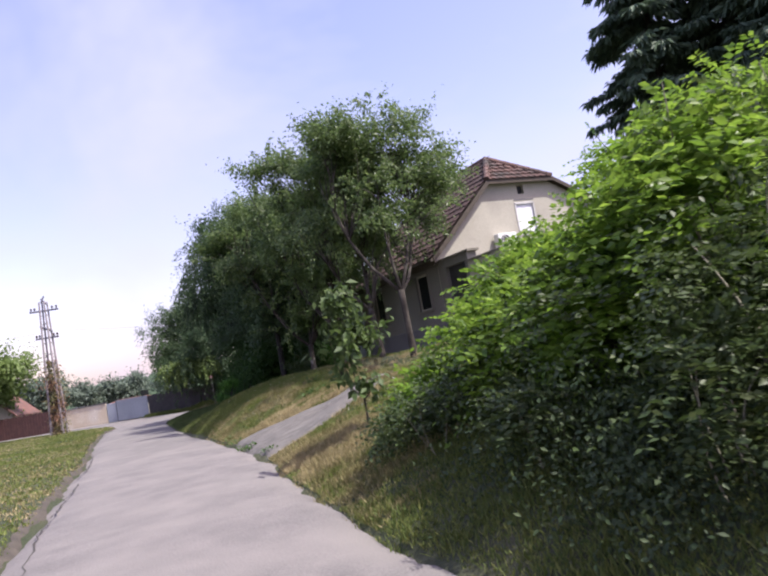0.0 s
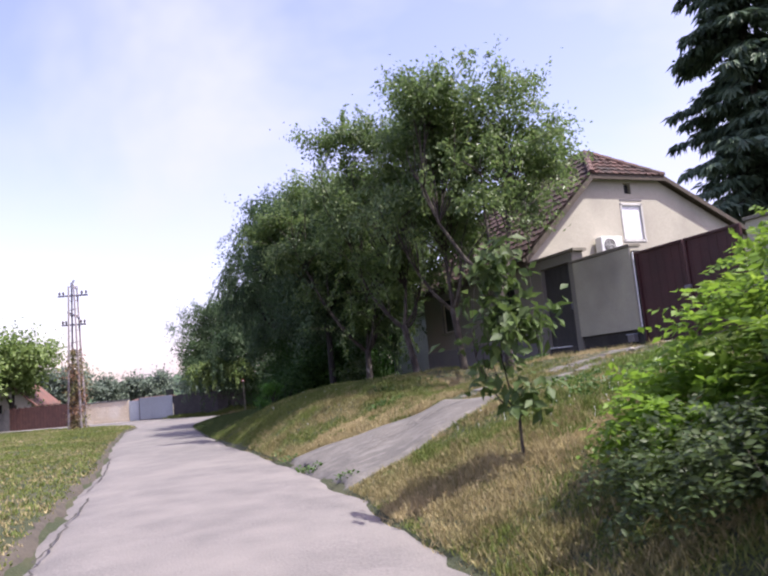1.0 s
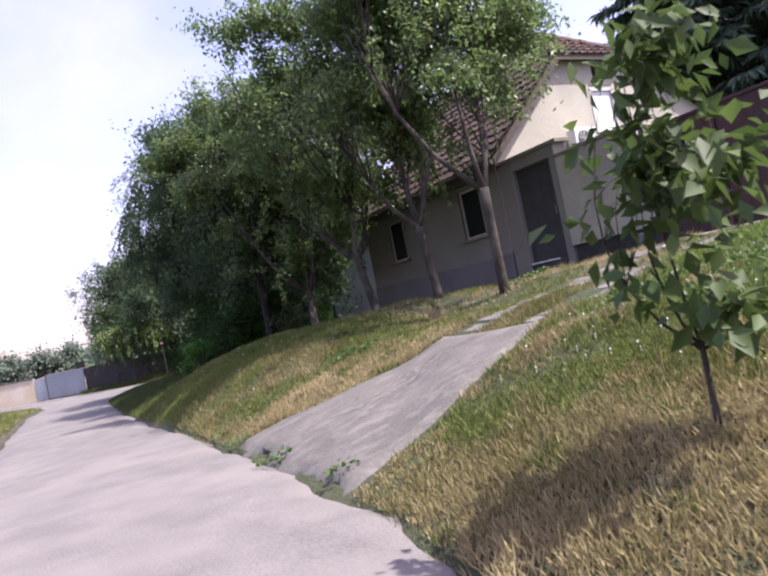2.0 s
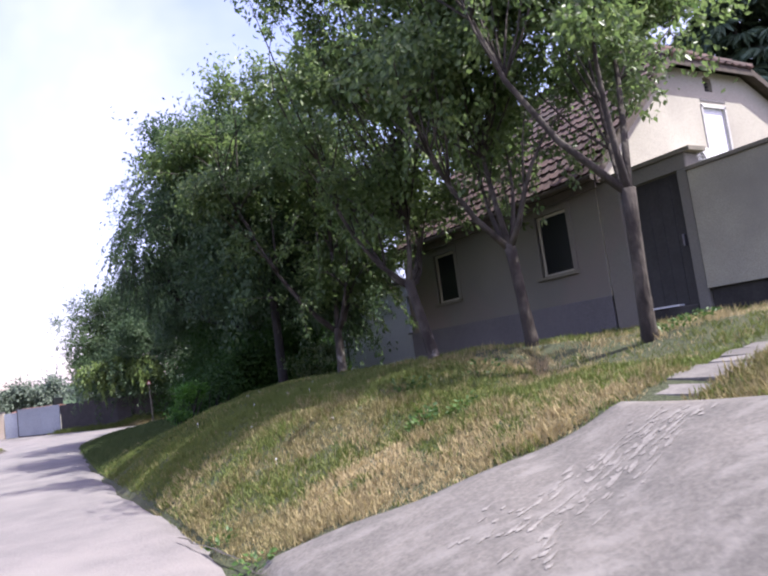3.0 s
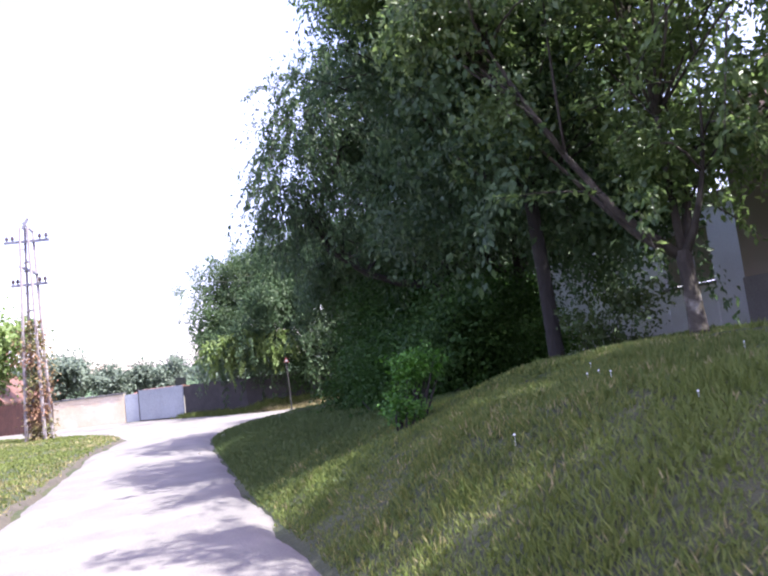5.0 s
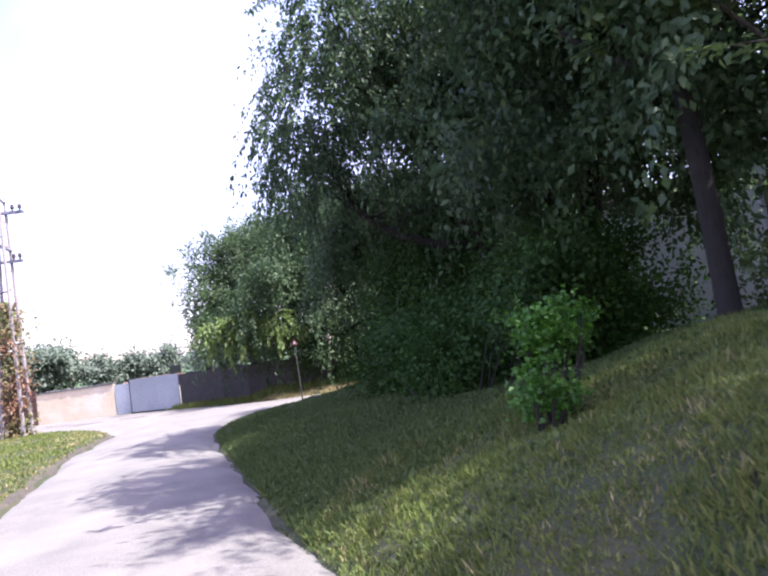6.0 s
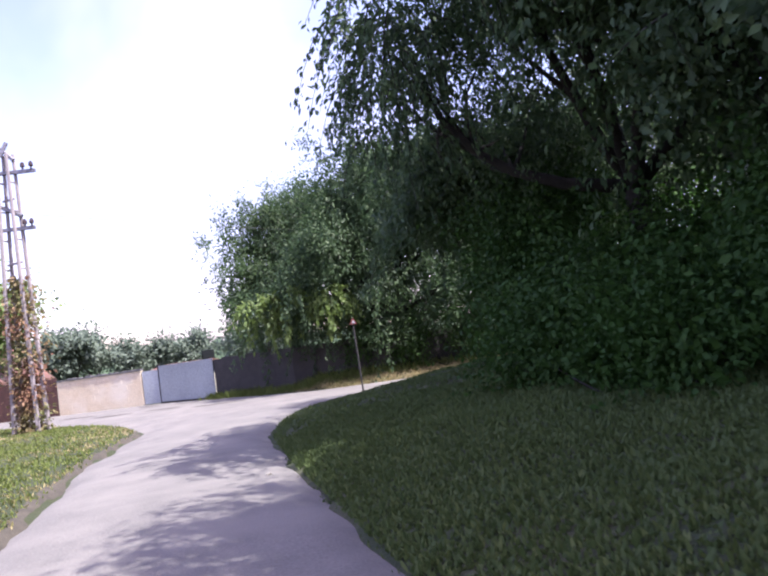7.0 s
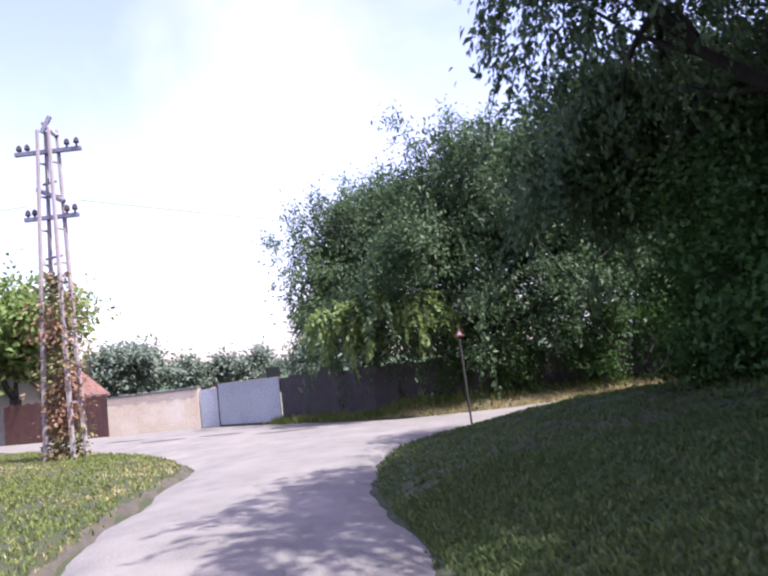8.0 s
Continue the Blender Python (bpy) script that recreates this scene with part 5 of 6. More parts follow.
tree("tree", 10.92, 21.35, B, 1.35, 0.088,
     [(10.7, 21.75, 6.9, 2.1, 1.6, 1.8), (9.6, 21.8, 5.1, 1.2, 1.3, 1.2), (12.1, 22.6, 4.7, 1.4, 1.5, 1.0), (13.0, 23.2, 5.4, 1.1, 1.3, 0.9), (9.9, 22.5, 4.3, 0.9, 0.8, 0.7), (11.2, 22.3, 4.4, 1.1, 1.0, 0.8), (10.3, 21.6, 4.0, 0.8, 0.8, 0.6), (9.5, 21.6, 6.9, 1.2, 1.2, 1.1)],
     ROW_LABEL, "leaf_row", 310, 86, 0.10, 0.2, 0.45, seed=13, lean=(-0.15, 0.25), limewash=0.5, limbs=5, group=ROW, twigs=70, core=0.1, loose=90, hang=0.15, reach=0.75)
B = gz(10.93, 24.8)
tree("tree", 10.93, 24.8, B, 0.95, 0.09,
     [(10.9, 25.85, 6.4, 2.1, 1.8, 1.9), (11.1, 24.9, 4.2, 1.2, 0.95, 0.9), (10.0, 26.1, 4.2, 1.0, 0.9, 0.9), (11.7, 24.7, 3.8, 1.2, 1.2, 0.9), (9.4, 26.8, 6.2, 1.3, 1.2, 1.3), (11.9, 25.8, 3.7, 1.0, 1.0, 0.8), (12.6, 24.3, 6.3, 1.5, 1.3, 1.2), (11.0, 24.9, 3.0, 0.8, 0.7, 0.4), (10.3, 24.7, 2.8, 0.5, 0.5, 0.4)],
     ROW_LABEL, "leaf_row", 470, 86, 0.10, 0.2, 0.5, seed=14, lean=(0.05, 0.1), limewash=0.5, limbs=6, group=ROW, twigs=70, core=0.1, loose=70, hang=0.15, reach=0.8)
B = gz(10.36, 26.65)
tree("tree", 10.36, 26.65, B, 2.5, 0.10,
     [(10.9, 28.2, 6.8, 2.5, 2.5, 2.1), (9.5, 28.3, 6.9, 1.3, 1.3, 1.2), (9.6, 27.8, 5.3, 1.4, 1.5, 1.3), (12.0, 29.2, 5.4, 1.8, 1.8, 1.5), (11.6, 27.2, 4.6, 1.2, 1.2, 0.8), (12.8, 27.9, 5.1, 1.5, 1.4, 1.1), (11.9, 26.7, 5.9, 1.5, 1.2, 1.2), (13.3, 29.0, 4.6, 1.6, 1.4, 1.0), (13.8, 29.2, 3.9, 1.2, 1.1, 0.7), (13.9, 28.4, 4.1, 1.0, 0.9, 0.7), (10.3, 29.6, 4.0, 1.4, 1.4, 1.2), (9.9, 26.5, 3.5, 1.0, 0.8, 0.7), (10.9, 26.3, 3.5, 1.0, 0.7, 0.8), (11.7, 26.2, 3.0, 0.7, 0.6, 0.5), (11.2, 26.6, 3.3, 1.3, 0.6, 0.6), (12.3, 27.0, 3.4, 1.3, 0.8, 0.8), (10.6, 27.2, 3.4, 1.0, 0.6, 0.6), (13.0, 30.2, 3.6, 1.2, 1.0, 1.0), (14.2, 30.0, 3.4, 1.2, 1.0, 0.9)],
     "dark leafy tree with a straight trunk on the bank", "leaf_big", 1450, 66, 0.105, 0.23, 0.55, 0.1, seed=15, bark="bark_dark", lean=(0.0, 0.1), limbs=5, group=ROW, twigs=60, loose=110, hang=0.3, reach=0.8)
B = gz(13.4, 32.0)
tree("tree", 13.4, 32.0, B, 2.0, 0.16,
     [(13.2, 32.0, 6.2, 2.5, 2.4, 2.3), (11.6, 32.4, 4.4, 1.6, 1.6, 1.5), (14.6, 32.6, 4.6, 1.7, 1.7, 1.5)],
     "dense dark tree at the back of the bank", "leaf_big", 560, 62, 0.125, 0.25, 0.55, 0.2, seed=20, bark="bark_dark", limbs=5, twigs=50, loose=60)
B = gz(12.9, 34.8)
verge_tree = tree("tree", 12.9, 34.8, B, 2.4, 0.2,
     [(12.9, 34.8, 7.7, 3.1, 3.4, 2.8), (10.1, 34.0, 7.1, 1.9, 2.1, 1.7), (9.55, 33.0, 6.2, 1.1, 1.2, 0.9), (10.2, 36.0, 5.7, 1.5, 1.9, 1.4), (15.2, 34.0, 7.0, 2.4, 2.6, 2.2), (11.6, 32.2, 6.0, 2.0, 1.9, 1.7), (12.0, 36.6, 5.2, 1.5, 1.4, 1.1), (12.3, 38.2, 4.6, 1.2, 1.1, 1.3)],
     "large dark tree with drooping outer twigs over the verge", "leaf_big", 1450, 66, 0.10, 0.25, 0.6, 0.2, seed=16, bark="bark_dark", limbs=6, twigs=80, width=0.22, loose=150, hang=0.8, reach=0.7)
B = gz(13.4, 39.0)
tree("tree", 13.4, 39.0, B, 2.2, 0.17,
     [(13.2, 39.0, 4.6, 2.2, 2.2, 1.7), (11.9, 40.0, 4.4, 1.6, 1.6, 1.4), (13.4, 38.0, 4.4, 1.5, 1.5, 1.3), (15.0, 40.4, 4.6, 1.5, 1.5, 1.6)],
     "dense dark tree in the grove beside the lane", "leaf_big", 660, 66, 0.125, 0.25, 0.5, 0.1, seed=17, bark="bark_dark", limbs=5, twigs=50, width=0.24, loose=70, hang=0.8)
fence_tree = tree("tree", 14.6, 50.4, 0.0, 2.4, 0.2,
     [(14.3, 49.6, 6.5, 2.9, 3.0, 2.5), (11.9, 48.9, 5.0, 1.7, 1.8, 1.7), (11.2, 48.9, 2.9, 1.6, 1.2, 1.3), (13.4, 48.0, 3.3, 1.7, 1.0, 1.3), (15.8, 47.4, 3.0, 1.7, 1.0, 1.5), (10.0, 50.6, 3.3, 1.0, 1.0, 1.1), (17.0, 50.0, 6.6, 2.8, 2.6, 2.4), (12.4, 51.2, 2.5, 2.0, 0.8, 1.4), (10.7, 51.3, 2.2, 1.2, 0.6, 1.1), (11.7, 49.2, 1.7, 1.0, 0.5, 0.9), (13.4, 48.3, 1.6, 1.2, 0.6, 1.0), (15.4, 47.8, 1.6, 1.2, 0.6, 1.0), (15.0, 50.6, 2.6, 2.2, 0.8, 1.5)],
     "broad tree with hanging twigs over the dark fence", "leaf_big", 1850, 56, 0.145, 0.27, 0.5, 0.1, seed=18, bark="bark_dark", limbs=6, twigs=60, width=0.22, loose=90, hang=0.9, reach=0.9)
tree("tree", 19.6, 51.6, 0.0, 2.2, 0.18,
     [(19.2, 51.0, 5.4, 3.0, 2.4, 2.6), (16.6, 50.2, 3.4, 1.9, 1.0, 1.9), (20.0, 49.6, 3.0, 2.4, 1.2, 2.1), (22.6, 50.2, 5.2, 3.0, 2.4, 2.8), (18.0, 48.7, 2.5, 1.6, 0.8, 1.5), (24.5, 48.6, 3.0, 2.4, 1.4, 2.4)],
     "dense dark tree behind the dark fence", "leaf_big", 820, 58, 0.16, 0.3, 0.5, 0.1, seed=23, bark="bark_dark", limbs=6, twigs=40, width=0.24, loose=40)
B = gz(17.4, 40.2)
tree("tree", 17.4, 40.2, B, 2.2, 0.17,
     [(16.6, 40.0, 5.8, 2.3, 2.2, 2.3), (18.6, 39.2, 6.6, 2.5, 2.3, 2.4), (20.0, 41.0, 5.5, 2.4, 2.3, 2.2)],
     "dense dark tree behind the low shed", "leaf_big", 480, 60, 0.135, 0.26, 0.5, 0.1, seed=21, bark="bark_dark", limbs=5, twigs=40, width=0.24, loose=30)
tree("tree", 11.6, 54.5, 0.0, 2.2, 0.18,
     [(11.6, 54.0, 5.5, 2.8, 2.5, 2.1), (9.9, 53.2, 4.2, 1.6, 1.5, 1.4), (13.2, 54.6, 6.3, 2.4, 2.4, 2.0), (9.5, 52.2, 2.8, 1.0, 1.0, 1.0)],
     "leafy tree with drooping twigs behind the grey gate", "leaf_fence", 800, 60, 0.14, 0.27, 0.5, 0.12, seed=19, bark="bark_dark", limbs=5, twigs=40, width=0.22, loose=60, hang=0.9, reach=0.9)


def hanging_fronds(parent, lobes, n, length, seed, mat="leaf_frond", leaf=0.14):
    """Long twigs that hang down from a tree's outer boughs; the default leaf_frond has sunlight in its colour."""
    rng = np.random.default_rng(seed)
    paths, base, way, L = sprigs(rng, lobes, n, leaf, 1.5, length)
    sh = Shape()
    for p in paths:
        sh.tube(p, [0.012, 0.010, 0.008, 0.006, 0.004, 0.003], 4)
    tagged(part("twigwork", sh, "bark_dark", parent), kind="stuff")
    part("hanging_spray", leaf_mesh("hanging_spray", base, way, L, L * 0.24, mat, rng), mat, parent, "hanging leafy twigs")


# paler fronds paint the sunlit left edge of the dark fence tree
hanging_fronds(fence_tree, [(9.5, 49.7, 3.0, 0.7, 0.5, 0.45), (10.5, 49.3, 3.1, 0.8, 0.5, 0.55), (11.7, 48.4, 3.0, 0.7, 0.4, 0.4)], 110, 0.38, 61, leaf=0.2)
hanging_fronds(verge_tree, [(9.45, 33.2, 6.5, 1.0, 1.2, 1.0), (9.35, 35.2, 6.1, 0.9, 1.2, 0.8), (9.65, 32.6, 7.4, 1.0, 1.0, 0.8)], 150, 0.6, 62, "leaf_big", 0.11)
hanging_fronds(verge_tree, [(9.5, 35.4, 5.5, 1.0, 1.1, 0.7), (9.9, 36.9, 5.1, 1.0, 1.0, 0.8)], 110, 0.45, 63, "leaf_big", 0.11)


def fir(x, y, z, h, r, seed):
    rng = np.random.default_rng(seed)
    t = thing("fir_tree", x, y, z, "tall dark conifer with ragged hanging boughs", "tree")
    part("trunk", Shape().tube([(x, y, z - 0.3), (x, y, z + h * 0.5), (x, y, z + h)], [0.3, 0.18, 0.03], 8), "bark", t, smooth=True)
    sh, base, way = Shape(), [], []
    for i in range(340):
        s = (i + rng.random()) / 340
        zz = z + 1.2 + (h - 1.2) * s
        a = rng.random() * 2 * math.pi
        R = r * (1 - s) ** 0.75 * (0.5 + 0.65 * rng.random()) + 0.15
        d = np.array([math.cos(a), math.sin(a), 0])
        sag = 0.45 * (0.6 + 0.9 * rng.random())
        pts = [np.array([x, y, zz]) + d * R * q + np.array([0, 0, -sag * R * q ** 1.2 + 0.12 * R * q ** 3]) for q in (0, 0.35, 0.7, 1.0)]
        sh.tube([tuple(p) for p in pts], [0.05, 0.035, 0.02, 0.008], 4)
        k = int(16 + 42 * R)
        q = rng.random(k) ** 0.7
        c = np.array([x, y, zz]) + d * (R * q).reshape(-1, 1) + np.array([[0, 0, 1.0]]) * (-sag * R * q ** 1.2 + 0.12 * R * q ** 3).reshape(-1, 1)
        side = np.array([-d[1], d[0], 0]) * rng.normal(size=(k, 1)) * 0.34
        base.append(c + side * 0.6)
        way.append(d * 0.5 + side * 2.2 + np.array([0, 0, -0.75]) + rng.normal(size=(k, 3)) * 0.25)
    tagged(part("boughwork", sh, "bark", t), kind="stuff")
    base, way = np.concatenate(base), np.concatenate(way)
    L = 0.5 + 0.45 * rng.random(len(base))
    part("needle_cover", leaf_mesh("needle_cover", base, way, L, L * 0.13, "leaf_fir", rng), "leaf_fir", t)


fir(39.2, 31.8, 1.2, 33.0, 6.2, 31)
fir(42.2, 28.0, 1.2, 32.5, 7.0, 32)
fir(40.4, 22.6, 1.2, 28.5, 6.9, 33)


def far_tree(x, y, h, r, seed, mat="leaf_far", label="broadleaf tree beyond the yards, haze in its leaf colour", z=0.0, clumps=120, per=34):
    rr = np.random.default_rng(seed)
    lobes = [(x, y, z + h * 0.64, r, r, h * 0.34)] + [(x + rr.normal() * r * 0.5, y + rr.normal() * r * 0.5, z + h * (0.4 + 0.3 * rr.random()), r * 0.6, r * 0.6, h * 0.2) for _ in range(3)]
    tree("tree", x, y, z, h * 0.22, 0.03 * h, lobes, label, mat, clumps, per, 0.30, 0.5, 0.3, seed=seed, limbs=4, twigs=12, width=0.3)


# gardens on the left, behind the plank fences
LEFT_LABEL = "leafy green tree behind the plank fence"
for k, (x, y, h, r) in enumerate(((-2.3, 64.9, 8.6, 2.5), (-5.6, 62.5, 8.2, 3.0), (-9.0, 63.5, 7.8, 3.0), (-13.5, 65.0, 8.0, 3.2), (-19.5, 67.0, 8.0, 3.4))):
    far_tree(x, y, h, r, 40 + k, "leaf_frond", LEFT_LABEL, clumps=190, per=44)
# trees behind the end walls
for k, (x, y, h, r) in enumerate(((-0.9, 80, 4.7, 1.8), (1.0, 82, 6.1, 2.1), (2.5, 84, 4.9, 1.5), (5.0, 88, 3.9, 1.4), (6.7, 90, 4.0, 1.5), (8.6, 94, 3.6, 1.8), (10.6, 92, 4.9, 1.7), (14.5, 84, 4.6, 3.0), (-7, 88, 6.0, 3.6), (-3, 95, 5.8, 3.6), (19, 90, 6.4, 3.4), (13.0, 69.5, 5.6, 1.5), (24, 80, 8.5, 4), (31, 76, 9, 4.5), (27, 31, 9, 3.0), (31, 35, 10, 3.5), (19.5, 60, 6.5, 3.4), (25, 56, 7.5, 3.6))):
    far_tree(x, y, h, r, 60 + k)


def build_hill():
    """Low wooded rise along the horizon."""
    rng = np.random.default_rng(77)
    v, f = [], []
    n = 420
    for i in range(n + 1):
        a = radians(-100 + 200 * i / n)
        R = 420
        h = 10 + 3.0 * math.sin(a * 5 + 1) + 2.0 * math.sin(a * 13) + 0.8 * rng.normal()
        for rr, hh in ((R, -0.5), (R + 12, h * 0.75), (R + 40, h), (R + 90, h * 0.9)):
            v.append((rr * math.sin(a), rr * math.cos(a), hh))
    for i in range(n):
        for j in range(3):
            q = i * 4 + j
            f.append((q, q + 4, q + 5, q + 1))
    tagged(new("backdrop", mesh_of("backdrop", v, f, M["hill"], True)), "low distant wooded ridge along the horizon", "woods", kind="structure")


build_hill()


# ---- bushes, sapling, undergrowth ----
def spray_bush(name, stems, label, mat, sprays, seed, leaflet=0.075, pairs=7, run=0.46, cane="bark"):
    """Arching canes that carry feathered leaf sprays. stems: (x, y, height, spread)."""
    rng = np.random.default_rng(seed)
    x0, y0 = stems[0][0], stems[0][1]
    t = thing(name, x0, y0, gz(x0, y0), label, "bush")
    canes, base, way, LL = Shape(), [], [], []
    for x, y, h, sp in stems:
        z = gz(x, y)
        for c in range(5):
            a = rng.random() * 2 * math.pi
            ex, ey = x + math.cos(a) * sp * rng.random(), y + math.sin(a) * sp * rng.random()
            top = (ex, ey, z + h * (0.7 + 0.3 * rng.random()))
            canes.tube(limb_path((x + 0.1 * math.cos(a), y + 0.1 * math.sin(a), z - 0.1), top, 0.05, rng, 6), [q * min(1.0, h / 2.2) for q in (0.022, 0.019, 0.016, 0.012, 0.008, 0.004)], 5)
        boughs = unit(rng.normal(size=(18, 3)))
        length = 0.6 + 0.5 * rng.random(18)
        for _ in range(int(sprays / len(stems))):
            k = int(rng.integers(0, 18))
            d = unit(boughs[k] + rng.normal(size=3) * 0.30)
            q = length[k] * (0.55 + 0.45 * rng.random() ** 0.5)
            c = np.array([x, y, z + h * 0.56]) + d * np.array([sp, sp, h * 0.46]) * q
            a = unit(np.array([d[0], d[1], 0.25 + 0.5 * max(d[2], 0)]) + rng.normal(size=3) * 0.45)
            side = unit(np.cross(a, np.array([0, 0, 1.0])) + rng.normal(size=3) * 0.2)
            R = run * (0.7 + 0.6 * rng.random())
            s = np.linspace(0.15, 1, pairs).reshape(-1, 1)
            rib = c + a * s * R - np.array([0, 0, 1.0]) * (s ** 2) * R * 0.35
            for sgn in (-1, 1):
                base.append(rib)
                way.append(side * sgn + a * 0.45 - np.array([0, 0, 0.15]) + rng.normal(size=(pairs, 3)) * 0.16)
                LL.append(leaflet * (0.75 + 0.5 * rng.random(pairs)) * (1.15 - 0.35 * np.abs(s.ravel() - 0.5)))
    tagged(part("canework", canes, cane, t), kind="stuff")
    base, way, L = np.concatenate(base), np.concatenate(way), np.concatenate(LL)
    part("foliage", leaf_mesh("foliage", base, way, L, L * 0.27, mat, rng, 0.1), mat, t)
    return t


NEAR = "roadside thicket on the bank"
tagged(spray_bush("bush", [(7.5, 8.2, 0.9, 0.5), (8.5, 8.5, 1.35, 0.75), (9.6, 8.8, 1.6, 0.8), (7.0, 8.5, 0.5, 0.35)], "low bright green feather-leaved bush on the bank", "leaf_bush", 1150, 102, 0.085), group=NEAR)
tagged(spray_bush("bush", [(10.0, 7.6, 2.8, 0.8), (8.5, 7.0, 1.65, 0.95), (7.4, 6.6, 1.25, 0.75), (6.75, 6.0, 0.95, 0.65), (6.6, 5.0, 1.15, 0.6)], "bright green feather-leaved bush on the bank", "leaf_bush", 2600, 101, 0.085), group=NEAR)
tagged(spray_bush("bush", [(8.0, 4.8, 2.0, 1.05), (9.5, 5.4, 2.35, 1.15), (7.1, 4.2, 1.7, 0.85), (8.6, 2.8, 2.3, 1.2)], "tall green feather-leaved bush on the bank", "leaf_bush", 2300, 103, 0.085), group=NEAR)


def mound_bush(name, lobes, label, mat, clumps, per, leaf, seed, width=0.3, spread=0.22, droop=0.2, group="", category="bush", strings=0.0):
    """A bush of short stems and clumped leaves."""
    rng = np.random.default_rng(seed)
    x, y = lobes[0][0], lobes[0][1]
    t = thing(name, x, y, gz(x, y), label, category, group)
    pts, base, way, L, face = crown_leaves(rng, lobes, clumps, per, leaf, spread, droop, strings)
    keep = base[:, 2] > ground_z(base[:, 0], base[:, 1]) + 0.02
    base, way, L, face = base[keep], way[keep], L[keep], face[keep]
    st = Shape()
    thin = 0.45 if clumps < 80 else 1.0
    for p in pts[:min(12, 5 + clumps // 12)]:
        gx, gy = x + (p[0] - x) * 0.45, y + (p[1] - y) * 0.45
        st.tube(limb_path((gx, gy, gz(gx, gy) - 0.1), p, 0.1, rng, 5), [0.017 * thin, 0.014 * thin, 0.011 * thin, 0.008 * thin, 0.004 * thin], 5)
    tagged(part("stemwork", st, "bark_dark", t), kind="stuff")
    part("foliage", leaf_mesh("foliage", base, way, L, L * width, mat, rng, 0.25, face), mat, t)
    return t


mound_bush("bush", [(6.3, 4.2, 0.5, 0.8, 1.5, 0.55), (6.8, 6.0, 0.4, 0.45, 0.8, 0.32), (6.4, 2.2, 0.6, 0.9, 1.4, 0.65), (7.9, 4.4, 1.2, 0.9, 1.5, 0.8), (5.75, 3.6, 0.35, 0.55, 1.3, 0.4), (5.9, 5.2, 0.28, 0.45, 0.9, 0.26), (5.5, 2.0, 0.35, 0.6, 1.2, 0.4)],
           "dusty low undergrowth at the foot of the thicket, shade in its colour", "leaf_low", 900, 76, 0.04, 111, 0.26, 0.2, 0.1, NEAR)
tagged(spray_bush("bush", [(6.3, 3.2, 1.35, 0.75), (6.4, 4.7, 1.25, 0.7), (6.5, 6.1, 0.95, 0.6), (6.2, 1.7, 1.5, 0.85), (7.0, 3.9, 1.9, 0.8), (5.8, 4.9, 0.6, 0.4), (6.1, 7.0, 0.6, 0.45), (6.3, 7.9, 0.5, 0.4), (5.7, 3.4, 0.8, 0.5)], "loose leggy weeds with pale stalks before the thicket", "leaf_weed", 2600, 104, 0.05, 6, 0.3, cane="cane"), group=NEAR)
tree("sapling", 6.75, 10.4, gz(6.8, 10.4), 0.45, 0.016,
     [(6.42, 10.3, 2.52, 0.2, 0.2, 0.24), (6.5, 10.3, 2.15, 0.4, 0.4, 0.28), (6.62, 10.36, 1.65, 0.5, 0.5, 0.32), (6.8, 10.42, 1.1, 0.38, 0.38, 0.28)],
     "young broad-leaved sapling on the bank", "leaf_sap", 78, 9, 0.14, 0.11, 0.6, seed=121, limbs=4, twigs=34, width=0.27, core=0.2)

# shade shrubs under the large trees
mound_bush("shrub", [(11.8, 35.5, 1.6, 1.7, 2.2, 1.5), (12.9, 38.4, 1.6, 1.4, 1.4, 1.4), (12.8, 33.0, 1.8, 1.9, 1.7, 1.5), (13.2, 37.2, 2.6, 1.8, 2.0, 1.9), (14.4, 40.0, 1.6, 1.4, 1.3, 1.4)],
           "large dark shrub in deep shade under the trees", "leaf_shrub", 1000, 64, 0.085, 131, 0.34, 0.26, 0.25)
mound_bush("shrub", [(11.3, 30.4, 1.5, 1.3, 1.3, 1.2), (12.6, 31.6, 1.6, 1.5, 1.4, 1.3), (10.6, 30.2, 1.0, 0.8, 0.8, 0.5), (10.4, 31.8, 1.2, 0.9, 1.0, 0.8)],
           "dark shrub behind the crest of the bank", "leaf_shrub", 520, 60, 0.08, 132, 0.34, 0.26, 0.25)
mound_bush("shrub", [(7.8, 26.0, 1.05, 0.16, 0.15, 0.15), (8.0, 26.12, 1.24, 0.2, 0.16, 0.16), (8.2, 26.25, 1.42, 0.16, 0.15, 0.17), (7.95, 26.05, 0.86, 0.27, 0.2, 0.16)],
           "fresh yellow green shrub in a patch of sun", "leaf_lime", 90, 46, 0.042, 133, 0.34, 0.07, 0.2)
mound_bush("shrub", [(17.0, 42.6, 1.5, 1.4, 1.2, 1.3), (18.6, 43.6, 1.4, 1.4, 0.9, 1.2)],
           "dark shrub at the edge of the grove", "leaf_shrub", 240, 46, 0.1, 134, 0.32, 0.28, 0.3)
mound_bush("shrub", [(15.4, 38.2, 1.7, 1.3, 1.6, 1.3), (16.4, 37.2, 1.4, 1.2, 0.8, 1.1), (18.0, 38.5, 2.4, 1.4, 1.4, 1.8)],
           "sunlit yellow green shrub behind the shed", "leaf_lime", 260, 44, 0.1, 135, 0.32, 0.26, 0.25)


